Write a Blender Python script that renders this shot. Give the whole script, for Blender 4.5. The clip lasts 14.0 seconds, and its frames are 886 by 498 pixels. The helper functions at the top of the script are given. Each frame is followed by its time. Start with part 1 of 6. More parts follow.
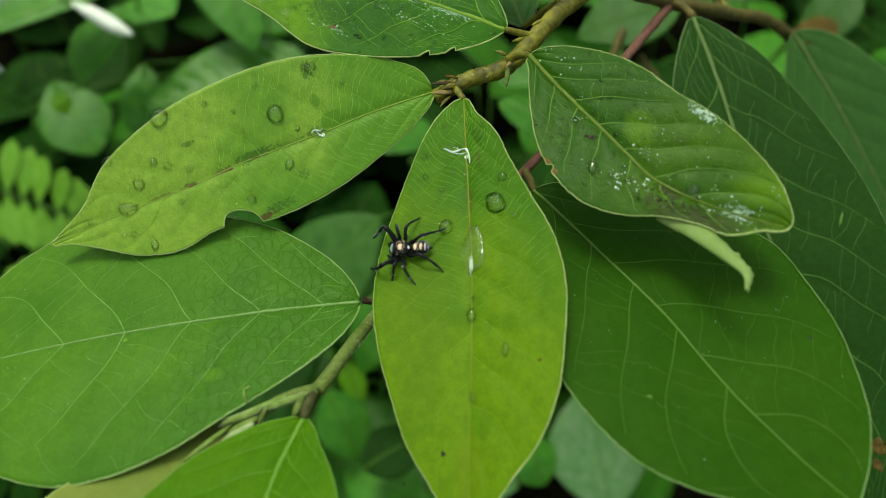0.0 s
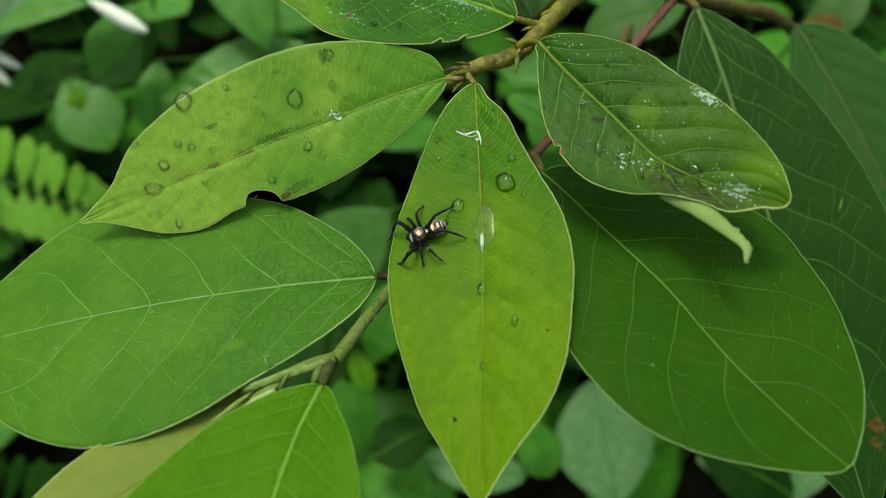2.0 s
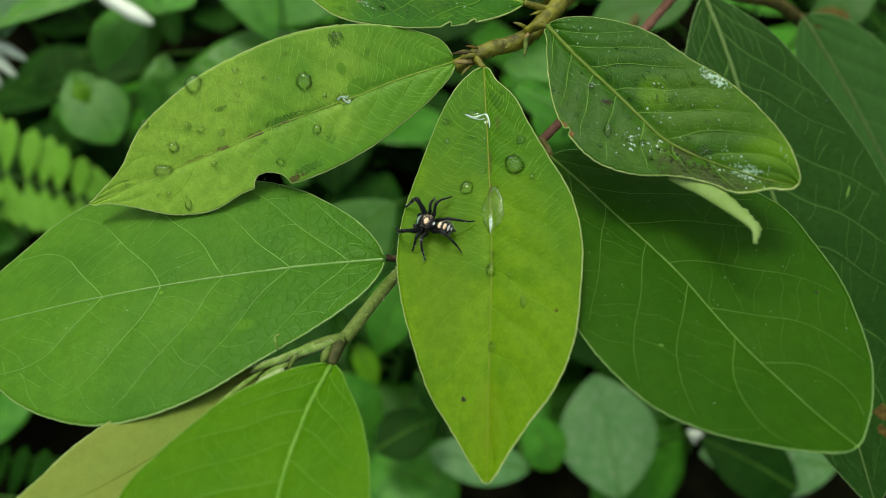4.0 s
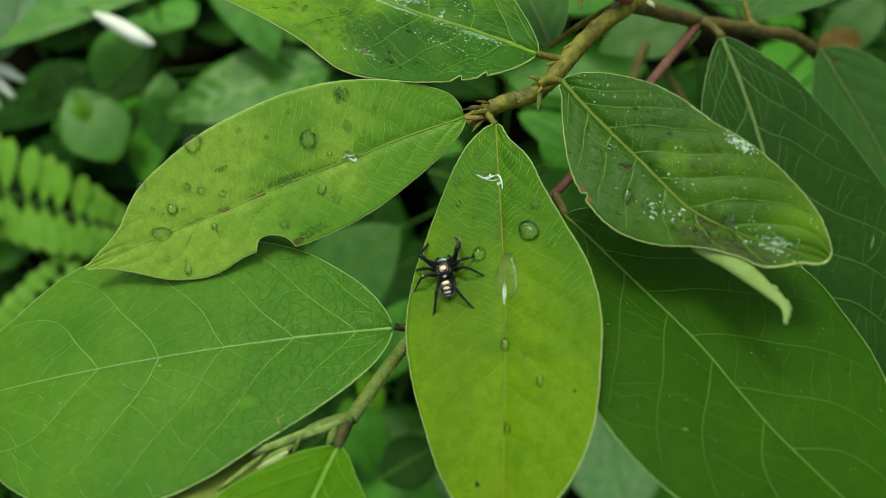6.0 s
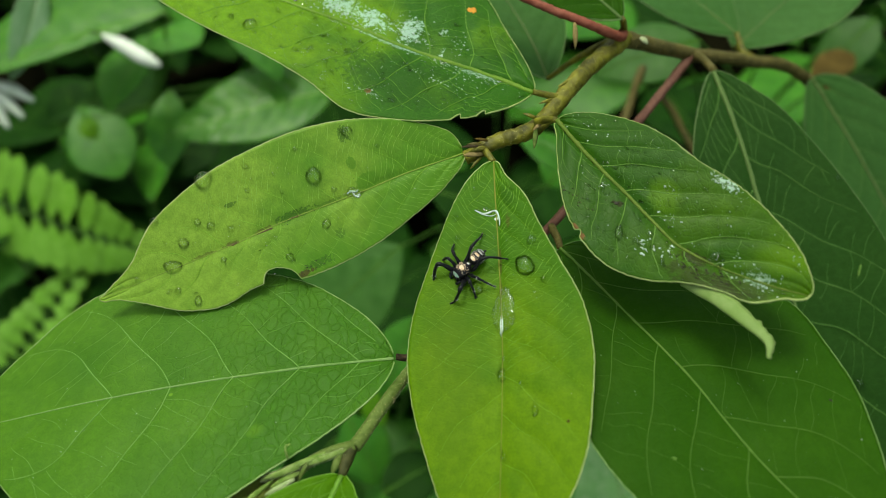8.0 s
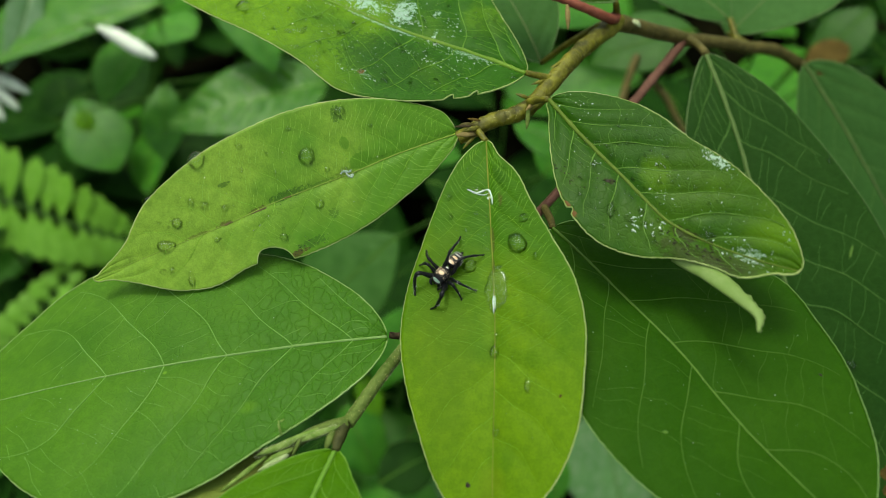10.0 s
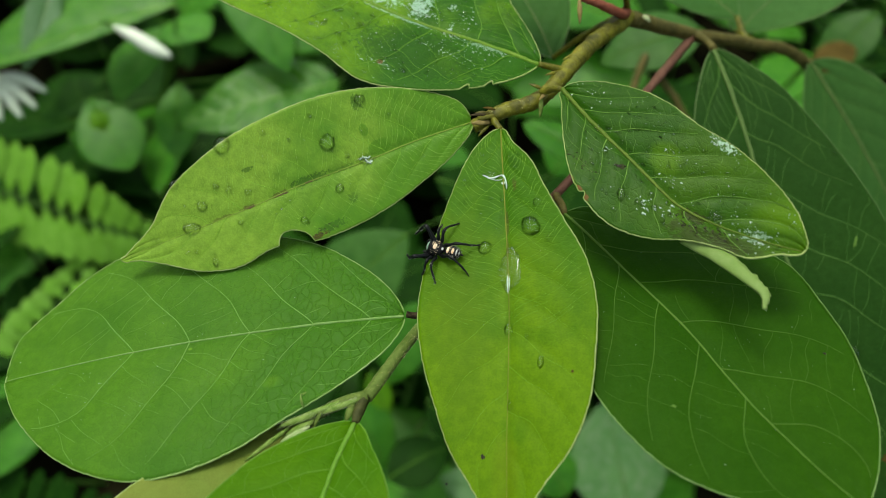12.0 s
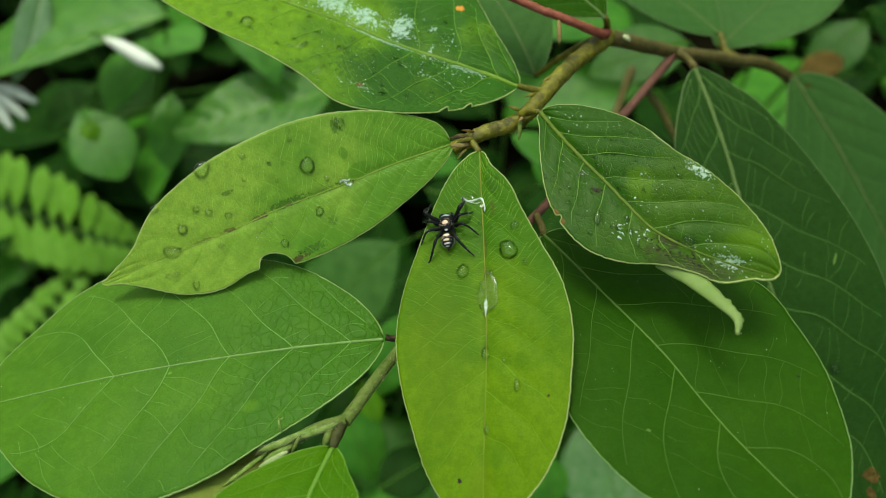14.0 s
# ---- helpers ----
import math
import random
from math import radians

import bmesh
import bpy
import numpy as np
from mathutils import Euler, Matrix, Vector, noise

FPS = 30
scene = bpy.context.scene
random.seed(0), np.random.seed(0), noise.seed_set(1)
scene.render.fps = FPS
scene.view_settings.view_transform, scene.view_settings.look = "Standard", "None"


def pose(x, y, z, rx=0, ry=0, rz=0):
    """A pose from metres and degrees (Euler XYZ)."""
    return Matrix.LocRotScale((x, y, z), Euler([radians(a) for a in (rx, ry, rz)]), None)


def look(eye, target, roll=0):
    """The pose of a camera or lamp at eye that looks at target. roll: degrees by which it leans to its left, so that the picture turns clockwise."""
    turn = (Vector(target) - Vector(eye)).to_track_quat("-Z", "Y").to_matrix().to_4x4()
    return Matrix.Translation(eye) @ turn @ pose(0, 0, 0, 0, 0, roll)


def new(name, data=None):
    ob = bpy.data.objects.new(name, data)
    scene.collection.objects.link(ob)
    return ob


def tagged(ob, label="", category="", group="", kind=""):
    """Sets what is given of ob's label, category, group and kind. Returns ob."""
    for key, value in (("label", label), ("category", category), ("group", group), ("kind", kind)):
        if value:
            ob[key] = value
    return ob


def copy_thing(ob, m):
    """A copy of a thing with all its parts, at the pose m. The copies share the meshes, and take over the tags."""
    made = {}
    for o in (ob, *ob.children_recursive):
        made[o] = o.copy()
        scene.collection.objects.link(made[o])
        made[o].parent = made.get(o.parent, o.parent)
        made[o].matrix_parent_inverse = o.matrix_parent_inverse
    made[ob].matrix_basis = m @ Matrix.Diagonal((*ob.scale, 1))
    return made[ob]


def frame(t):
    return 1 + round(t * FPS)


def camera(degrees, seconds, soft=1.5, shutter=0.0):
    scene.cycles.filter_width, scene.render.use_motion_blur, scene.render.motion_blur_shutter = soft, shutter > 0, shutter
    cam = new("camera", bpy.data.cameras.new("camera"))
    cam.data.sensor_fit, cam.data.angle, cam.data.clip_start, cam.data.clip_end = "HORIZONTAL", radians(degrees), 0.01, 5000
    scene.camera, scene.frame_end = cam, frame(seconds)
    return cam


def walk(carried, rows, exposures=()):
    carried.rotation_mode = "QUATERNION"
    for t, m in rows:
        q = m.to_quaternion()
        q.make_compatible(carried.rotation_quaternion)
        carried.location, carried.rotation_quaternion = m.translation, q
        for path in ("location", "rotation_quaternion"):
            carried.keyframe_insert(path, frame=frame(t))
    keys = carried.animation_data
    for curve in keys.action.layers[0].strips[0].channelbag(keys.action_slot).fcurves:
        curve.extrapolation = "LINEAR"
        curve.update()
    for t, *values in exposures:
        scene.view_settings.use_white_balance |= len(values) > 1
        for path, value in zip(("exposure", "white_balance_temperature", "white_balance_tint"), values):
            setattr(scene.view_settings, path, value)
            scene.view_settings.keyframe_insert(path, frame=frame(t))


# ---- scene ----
cam = camera(60.0, 14.0, soft=0.4)
TILT, EYE = -50.0, 0.46
VIEW = pose(0, 0, EYE, 90 + TILT)          # plan of the sprig: x across, y up its slope, z towards the eye, in millimetres
ROWS = [
    (0.0, 0.00, 0.00, 0.00, 0.00, 0.00, 0.00),
    (0.5, 0.09, -1.96, 1.49, 0.14, 0.06, 0.26),
    (1.0, -1.74, -2.61, 3.20, 0.12, 0.31, 0.34),
    (1.5, -1.44, -2.74, 4.35, 0.15, 0.37, 0.16),
    (2.0, -0.87, -4.07, 5.35, 0.17, 0.50, 0.21),
    (2.5, -1.78, -4.40, 5.81, 0.28, 0.37, 0.29),
    (3.0, -3.02, -7.29, 5.00, 0.10, 0.26, 0.35),
    (3.2, -1.83, -7.70, 5.11, -0.11, 0.35, 0.52),
    (5.3, -3.07, -0.80, 4.71, 0.43, 1.13, 0.27),
    (5.5, -4.83, 1.45, 3.13, 0.12, 0.80, 0.07),
    (6.0, -3.46, 4.09, 0.00, 0.11, 0.83, 0.30),
    (6.5, -2.87, 6.17, -2.10, -0.13, 0.66, 0.00),
    (7.0, -2.33, 8.10, 1.10, 0.12, 0.61, -0.28),
    (7.5, -0.73, 6.42, 4.10, 0.52, 0.97, 0.17),
    (8.0, -2.91, 8.19, 5.32, 0.76, 1.03, 0.27),
    (8.5, -3.02, 8.10, 5.29, 0.57, 0.90, 0.10),
    (8.7, -1.60, 6.99, 5.09, 0.51, 0.98, 0.09),
    (10.8, -2.41, 2.98, 7.45, 0.76, 0.76, 0.17),
    (11.0, -2.52, 2.73, 9.43, 0.99, 0.98, 0.36),
    (11.5, -4.05, 1.31, 9.69, 0.95, 1.11, 0.36),
    (12.0, -3.79, 0.85, 10.36, 1.04, 1.26, 0.49),
    (12.5, -4.95, 2.51, 9.51, 1.03, 1.14, 0.44),
    (13.0, -4.56, 4.41, 9.29, 1.01, 1.02, 0.24),
    (13.5, -1.61, 4.10, 10.42, 1.15, 1.21, 0.32),
    (14.0, -0.57, 4.43, 11.21, 1.24, 1.04, 0.27),
]
walk(cam, [(t, VIEW @ pose(x / 1000, y / 1000, z / 1000, rx, ry, rz)) for t, x, y, z, rx, ry, rz in ROWS])
cam.data.dof.use_dof = True
cam.data.dof.focus_distance = 0.133
cam.data.dof.aperture_fstop = 14.0

# ---- light: thin overcast, high above, a little to the left ----
world = bpy.data.worlds.new("sky")
scene.world = world
world.use_nodes = True
wn = world.node_tree
sky = wn.nodes.new("ShaderNodeTexSky")
sky.sky_type = "NISHITA"
sky.sun_disc = False
sky.sun_elevation, sky.sun_rotation = radians(75), radians(-45)
sky.dust_density, sky.air_density = 3.0, 1.0
wn.nodes["Background"].inputs["Strength"].default_value = 0.135
grey = wn.nodes.new("ShaderNodeHueSaturation")        # thin cloud takes most of the blue away
grey.inputs["Saturation"].default_value = 0.5
wn.links.new(sky.outputs["Color"], grey.inputs["Color"])
wn.links.new(grey.outputs["Color"], wn.nodes["Background"].inputs["Color"])
sun_data = bpy.data.lights.new("sun", "SUN")
sun_data.energy, sun_data.angle, sun_data.color = 0.8, radians(15), (1.0, 0.97, 0.9)
sun = new("sun", sun_data)
sun.matrix_world = look((0, 0, 3), (0.38, -0.38, 0.9))
scene.view_settings.exposure = 1.0
scene.view_settings.use_white_balance = True
scene.view_settings.white_balance_temperature = 7150
scene.view_settings.white_balance_tint = 0.0


# ---- small tools ----
def W(p):
    """Plan millimetres to world metres."""
    return VIEW @ (Vector(p) * 0.001)


def turned(v):
    return VIEW.to_3x3() @ Vector(v)


def mesh_object(name, verts, faces, material, parent=None, label="", smooth=True, at=None):
    me = bpy.data.meshes.new(name)
    o = Vector(at) if at is not None else Vector((0, 0, 0))
    me.from_pydata([tuple(Vector(v) - o) for v in verts], [], faces)
    me.polygons.foreach_set("use_smooth", [smooth] * len(me.polygons))
    if material:
        me.materials.append(material)
    ob = new(name, me)
    ob.location = o
    if parent:
        ob.parent = parent
        if parent.parent is None and parent.type == "EMPTY":
            ob.matrix_parent_inverse = Matrix.Translation(parent.location).inverted()
    if label:
        ob["label"] = label
    return ob


def thing(name, place, label, category, group="", kind=""):
    e = new(name)
    e.empty_display_size = 0.01
    e.location = place
    return tagged(e, label, category, group, kind)


def tube(points, radii, sides=8, rough=0.0, seed=1):
    """Vertices and faces of a closed tapered tube along points."""
    pts = [Vector(p) for p in points]
    verts, faces = [], []
    ref = Vector((0.3, 0.2, 0.93)).normalized()
    for i, p in enumerate(pts):
        d = (pts[min(i + 1, len(pts) - 1)] - pts[max(i - 1, 0)]).normalized()
        a = d.cross(ref)
        if a.length < 0.05:
            a = d.cross(Vector((1, 0, 0)))
        a.normalize()
        b = d.cross(a)
        for k in range(sides):
            an = 2 * math.pi * k / sides
            q = a * math.cos(an) + b * math.sin(an)
            r = radii[i]
            if rough:
                r *= 1 + rough * noise.noise((p + q * r) * (0.55 / max(r, 1e-6)) + Vector((seed, 0, 0)))
            verts.append(p + q * r)
    n = len(pts)
    for i in range(n - 1):
        for k in range(sides):
            k2 = (k + 1) % sides
            faces.append((i * sides + k, i * sides + k2, (i + 1) * sides + k2, (i + 1) * sides + k))
    faces.append(tuple(range(sides))[::-1])
    faces.append(tuple((n - 1) * sides + k for k in range(sides)))
    return verts, faces


def spline(points, n):
    """n points on a smooth curve through points (Catmull-Rom)."""
    p = [Vector(q) for q in points]
    p = [p[0] * 2 - p[1]] + p + [p[-1] * 2 - p[-2]]
    out = []
    m = len(p) - 3
    for i in range(n):
        u = i / (n - 1) * m
        k = min(int(u), m - 1)
        u -= k
        a, b, c, d = p[k:k + 4]
        out.append(0.5 * (2 * b + (c - a) * u + (2 * a - 5 * b + 4 * c - d) * u * u + (3 * b - a - 3 * c + d) * u ** 3))
    return out


def lerp_list(values, n):
    x = np.linspace(0, len(values) - 1, n)
    return list(np.interp(x, range(len(values)), values))


# ---- materials ----
def node(nt, kind, **props):
    n = nt.nodes.new(kind)
    for k, v in props.items():
        n.inputs[k].default_value = v
    return n


def ramp(nt, src, stops):
    r = nt.nodes.new("ShaderNodeValToRGB")
    els = r.color_ramp.elements
    while len(els) < len(stops):
        els.new(0.5)
    for e, (at, c) in zip(els, stops):
        e.position, e.color = at, (*c, 1) if len(c) == 3 else (c[0],) * 3 + (1,)
    nt.links.new(src, r.inputs["Fac"])
    return r.outputs["Color"]


def mix(nt, fac, a, b, how="MIX"):
    m = nt.nodes.new("ShaderNodeMix")
    m.data_type, m.blend_type = "RGBA", how
    for sock, v in ((0, fac), (6, a), (7, b)):
        if hasattr(v, "is_linked"):
            nt.links.new(v, m.inputs[sock])
        elif sock == 0:
            m.inputs[0].default_value = v
        else:
            m.inputs[sock].default_value = (*v, 1)
    return m.outputs[2]


def math_node(nt, op, a, b=0.0):
    m = nt.nodes.new("ShaderNodeMath")
    m.operation = op
    for i, v in enumerate((a, b)):
        if hasattr(v, "is_linked"):
            nt.links.new(v, m.inputs[i])
        else:
            m.inputs[i].default_value = v
    return m.outputs[0]


def material(name):
    m = bpy.data.materials.new(name)
    m.use_nodes = True
    return m, m.node_tree, m.node_tree.nodes["Principled BSDF"]


# first and seventh tone: sky reflections on wet leaf put into the colour
GLINT, LIME, OLIVE_BROWN, RUSTY, DEEP, UMBER, SKY_SHEEN, WETTED = (0.40, 0.60, 0.47), (0.13, 0.28, 0.004), (0.024, 0.030, 0.004), (0.16, 0.075, 0.022), (0.016, 0.075, 0.002), (0.075, 0.068, 0.012), (0.37, 0.58, 0.46), (0.062, 0.195, 0.004)


def leaf_material(name, col, pale, vein, net=(2.6, 1.6), net_show=0.5, relief=0.5, rough=0.42, gloss=0.4, shine=0.22, speck=0.35, fade=0.0, net_fade=0.0, hatch=(1.0, 0.4, 0.0), patches=()):
    """Leaf blade in leaf millimetres: colour drifts, a net of fine veins, relief and specks; part of the light goes through."""
    m, nt, bsdf = material(name)
    at = nt.nodes.new("ShaderNodeAttribute")
    at.attribute_name = "leafco"
    co = at.outputs["Vector"]
    big = node(nt, "ShaderNodeTexNoise", Scale=0.07, Detail=3.0)
    mid = node(nt, "ShaderNodeTexNoise", Scale=0.6, Detail=4.0, Roughness=0.6)
    fine = node(nt, "ShaderNodeTexNoise", Scale=4.0, Detail=3.0)
    for n in (big, mid, fine):
        nt.links.new(co, n.inputs["Vector"])
    warp = nt.nodes.new("ShaderNodeVectorMath")
    warp.operation = "MULTIPLY_ADD"
    sway = node(nt, "ShaderNodeTexNoise", Scale=0.45, Detail=2.0)
    nt.links.new(co, sway.inputs["Vector"])
    nt.links.new(sway.outputs["Color"], warp.inputs[0])
    warp.inputs[1].default_value = (2.6, 2.6, 0)
    nt.links.new(co, warp.inputs[2])
    masks = []
    for k, (ax, ay) in enumerate(((1 / net[0], 1 / net[1]), (2.4 / net[0], 2.4 / net[1]))):
        mp = node(nt, "ShaderNodeMapping")
        mp.inputs["Scale"].default_value = (ax, ay, 0)
        mp.inputs["Rotation"].default_value = (0, 0, 0.5 * k)
        nt.links.new(warp.outputs[0], mp.inputs["Vector"])
        vo = nt.nodes.new("ShaderNodeTexVoronoi")
        vo.feature = "DISTANCE_TO_EDGE"
        vo.voronoi_dimensions = "2D"
        vo.inputs["Scale"].default_value = 1.0
        nt.links.new(mp.outputs[0], vo.inputs["Vector"])
        masks.append((ramp(nt, vo.outputs["Distance"], ((0.0, (1,)), (0.05, (0,)))), ramp(nt, vo.outputs["Distance"], ((0.0, (0,)), (0.13, (1,))))))
    sep = nt.nodes.new("ShaderNodeSeparateXYZ")
    nt.links.new(co, sep.inputs[0])
    shift = math_node(nt, "ADD", big.outputs["Fac"], math_node(nt, "MULTIPLY", math_node(nt, "SUBTRACT", sep.outputs[0], 34.0), fade))
    drift = ramp(nt, shift, ((0.36, (0,)), (0.66, (1,))))
    c = mix(nt, drift, col, pale)
    c = mix(nt, math_node(nt, "MULTIPLY", mid.outputs["Fac"], 0.45), c, tuple(0.62 * v for v in col))
    c = mix(nt, math_node(nt, "MULTIPLY", ramp(nt, mid.outputs["Fac"], ((0.40, (0,)), (0.60, (1,)))), 0.12), c, tuple(0.55 * v for v in col))
    c = mix(nt, math_node(nt, "MULTIPLY", ramp(nt, fine.outputs["Fac"], ((0.42, (0,)), (0.62, (1,)))), 0.22), c, tuple(0.5 * v for v in col))
    keep = math_node(nt, "MAXIMUM", math_node(nt, "SUBTRACT", 1.0, math_node(nt, "MULTIPLY", sep.outputs[0], net_fade)), 0.12)
    c = mix(nt, math_node(nt, "MULTIPLY", masks[0][0], math_node(nt, "MULTIPLY", keep, net_show)), c, vein)
    c = mix(nt, math_node(nt, "MULTIPLY", masks[1][0], math_node(nt, "MULTIPLY", keep, net_show * 0.2)), c, vein)
    # broken cross veins that lean to the tip
    ph = math_node(nt, "SUBTRACT", sep.outputs[0], math_node(nt, "MULTIPLY", math_node(nt, "ABSOLUTE", sep.outputs[1]), hatch[1]))
    slow = node(nt, "ShaderNodeTexNoise", Scale=0.22, Detail=1.0)
    nt.links.new(co, slow.inputs["Vector"])
    ph = math_node(nt, "ADD", ph, math_node(nt, "MULTIPLY", slow.outputs["Fac"], 2.6))
    ph = math_node(nt, "ADD", ph, math_node(nt, "MULTIPLY", mid.outputs["Fac"], 0.45))
    fr = math_node(nt, "ABSOLUTE", math_node(nt, "SUBTRACT", math_node(nt, "FRACT", math_node(nt, "DIVIDE", ph, hatch[0])), 0.5))
    patch = node(nt, "ShaderNodeTexNoise", Scale=0.9, Detail=2.0)
    nt.links.new(co, patch.inputs["Vector"])
    gaps = ramp(nt, patch.outputs["Fac"], ((0.44, (0,)), (0.60, (1,))))
    line = math_node(nt, "MULTIPLY", ramp(nt, fr, ((0.02, (1,)), (0.085, (0,)))), gaps)
    line = math_node(nt, "MULTIPLY", line, math_node(nt, "MULTIPLY", keep, hatch[2]))
    c = mix(nt, line, c, vein)
    dots = node(nt, "ShaderNodeTexVoronoi", Scale=0.55)
    nt.links.new(co, dots.inputs["Vector"])
    dot = ramp(nt, dots.outputs["Distance"], ((0.0, (1,)), (0.07, (0,))))
    c = mix(nt, math_node(nt, "MULTIPLY", dot, speck), c, (0.02, 0.022, 0.008))
    # stains, scars, darker and paler areas and painted sky glints with broken outlines: centre along and off the rib,
    # half lengths, colour, amount, softness, raggedness, grain
    grains = {}
    for a0, c0, ra, rc, tone, amount, soft, rag, grain in patches:
        start = 0.82 if tone == GLINT else 0.5 if tone == SKY_SHEEN else 0.25
        if grain not in grains:
            grains[grain] = node(nt, "ShaderNodeTexNoise", Scale=grain, Detail=5.0, Roughness=0.7)
            nt.links.new(co, grains[grain].inputs["Vector"])
        da = math_node(nt, "DIVIDE", math_node(nt, "SUBTRACT", sep.outputs[0], a0), ra)
        dc = math_node(nt, "DIVIDE", math_node(nt, "SUBTRACT", sep.outputs[1], c0), rc)
        d = math_node(nt, "SUBTRACT", 1.0, math_node(nt, "ADD", math_node(nt, "MULTIPLY", da, da), math_node(nt, "MULTIPLY", dc, dc)))
        d = math_node(nt, "ADD", math_node(nt, "MAXIMUM", d, -2.0), math_node(nt, "MULTIPLY", math_node(nt, "SUBTRACT", grains[grain].outputs["Fac"], 0.5), rag))
        c = mix(nt, math_node(nt, "MULTIPLY", ramp(nt, d, ((start, (0,)), (min(1.0, start + soft), (1,)))), amount), c, tone)
    nt.links.new(c, bsdf.inputs["Base Color"])
    r = ramp(nt, mid.outputs["Fac"], ((0.3, (rough - 0.07,)), (0.7, (rough + 0.1,))))
    nt.links.new(r, bsdf.inputs["Roughness"])
    bsdf.inputs["Specular IOR Level"].default_value = gloss
    h = math_node(nt, "MULTIPLY", masks[0][1], 0.7)
    h = math_node(nt, "ADD", h, math_node(nt, "MULTIPLY", masks[1][1], 0.12))
    h = math_node(nt, "ADD", math_node(nt, "MULTIPLY", h, keep), math_node(nt, "MULTIPLY", line, 0.6))
    h = math_node(nt, "ADD", h, math_node(nt, "MULTIPLY", fine.outputs["Fac"], 0.22))
    bump = node(nt, "ShaderNodeBump", Strength=min(relief, 1.0), Distance=0.0003 * max(relief, 1.0))
    nt.links.new(h, bump.inputs["Height"])
    nt.links.new(bump.outputs[0], bsdf.inputs["Normal"])
    tr = nt.nodes.new("ShaderNodeBsdfTranslucent")
    nt.links.new(mix(nt, 1.0, c, (1.6, 1.5, 0.7), "MULTIPLY"), tr.inputs["Color"])
    nt.links.new(bump.outputs[0], tr.inputs["Normal"])
    sh = nt.nodes.new("ShaderNodeMixShader")
    sh.inputs[0].default_value = shine
    nt.links.new(bsdf.outputs[0], sh.inputs[1])
    nt.links.new(tr.outputs[0], sh.inputs[2])
    nt.links.new(sh.outputs[0], nt.nodes["Material Output"].inputs["Surface"])
    return m


def plain_material(name, col, other, scale=400.0, rough=0.6, relief=0.3, dist=0.0002, gloss=0.15, metal=0.0):
    """Two colours by object-space grain, with relief."""
    m, nt, bsdf = material(name)
    tc = nt.nodes.new("ShaderNodeTexCoord")
    n1 = node(nt, "ShaderNodeTexNoise", Scale=scale, Detail=5.0, Roughness=0.65)
    n2 = node(nt, "ShaderNodeTexNoise", Scale=scale * 0.17, Detail=2.0)
    nt.links.new(tc.outputs["Object"], n1.inputs["Vector"])
    nt.links.new(tc.outputs["Object"], n2.inputs["Vector"])
    f = math_node(nt, "ADD", math_node(nt, "MULTIPLY", n1.outputs["Fac"], 0.6), math_node(nt, "MULTIPLY", n2.outputs["Fac"], 0.4))
    nt.links.new(mix(nt, ramp(nt, f, ((0.36, (0,)), (0.62, (1,)))), col, other), bsdf.inputs["Base Color"])
    bsdf.inputs["Roughness"].default_value = rough
    bsdf.inputs["Specular IOR Level"].default_value = gloss
    bsdf.inputs["Metallic"].default_value = metal
    b = node(nt, "ShaderNodeBump", Strength=relief, Distance=dist)
    nt.links.new(n1.outputs["Fac"], b.inputs["Height"])
    nt.links.new(b.outputs[0], bsdf.inputs["Normal"])
    return m


def water_material(name, straight, index, steep=False):
    """Clear water: part of the light passes straight on, the rest is bent, and the surface mirrors its surroundings."""
    m, nt, bsdf = material(name)
    nt.nodes.remove(bsdf)
    clear = nt.nodes.new("ShaderNodeBsdfTransparent")
    bent = node(nt, "ShaderNodeBsdfRefraction", IOR=1.33, Roughness=0.0)
    gloss = node(nt, "ShaderNodeBsdfGlossy", Roughness=0.02)
    inner, outer = nt.nodes.new("ShaderNodeMixShader"), nt.nodes.new("ShaderNodeMixShader")
    inner.inputs[0].default_value = straight
    nt.links.new(bent.outputs[0], inner.inputs[1])
    nt.links.new(clear.outputs[0], inner.inputs[2])
    facing = node(nt, "ShaderNodeLayerWeight", Blend=0.5).outputs["Facing"]
    least = ((index - 1) / (index + 1)) ** 2
    fr = math_node(nt, "ADD", math_node(nt, "MULTIPLY", math_node(nt, "POWER", facing, 5.0), 1 - least), least)
    if steep:
        fr = node(nt, "ShaderNodeFresnel", IOR=index).outputs[0]
    nt.links.new(fr, outer.inputs[0])
    nt.links.new(inner.outputs[0], outer.inputs[1])
    nt.links.new(gloss.outputs[0], outer.inputs[2])
    nt.links.new(outer.outputs[0], nt.nodes["Material Output"].inputs["Surface"])
    return m


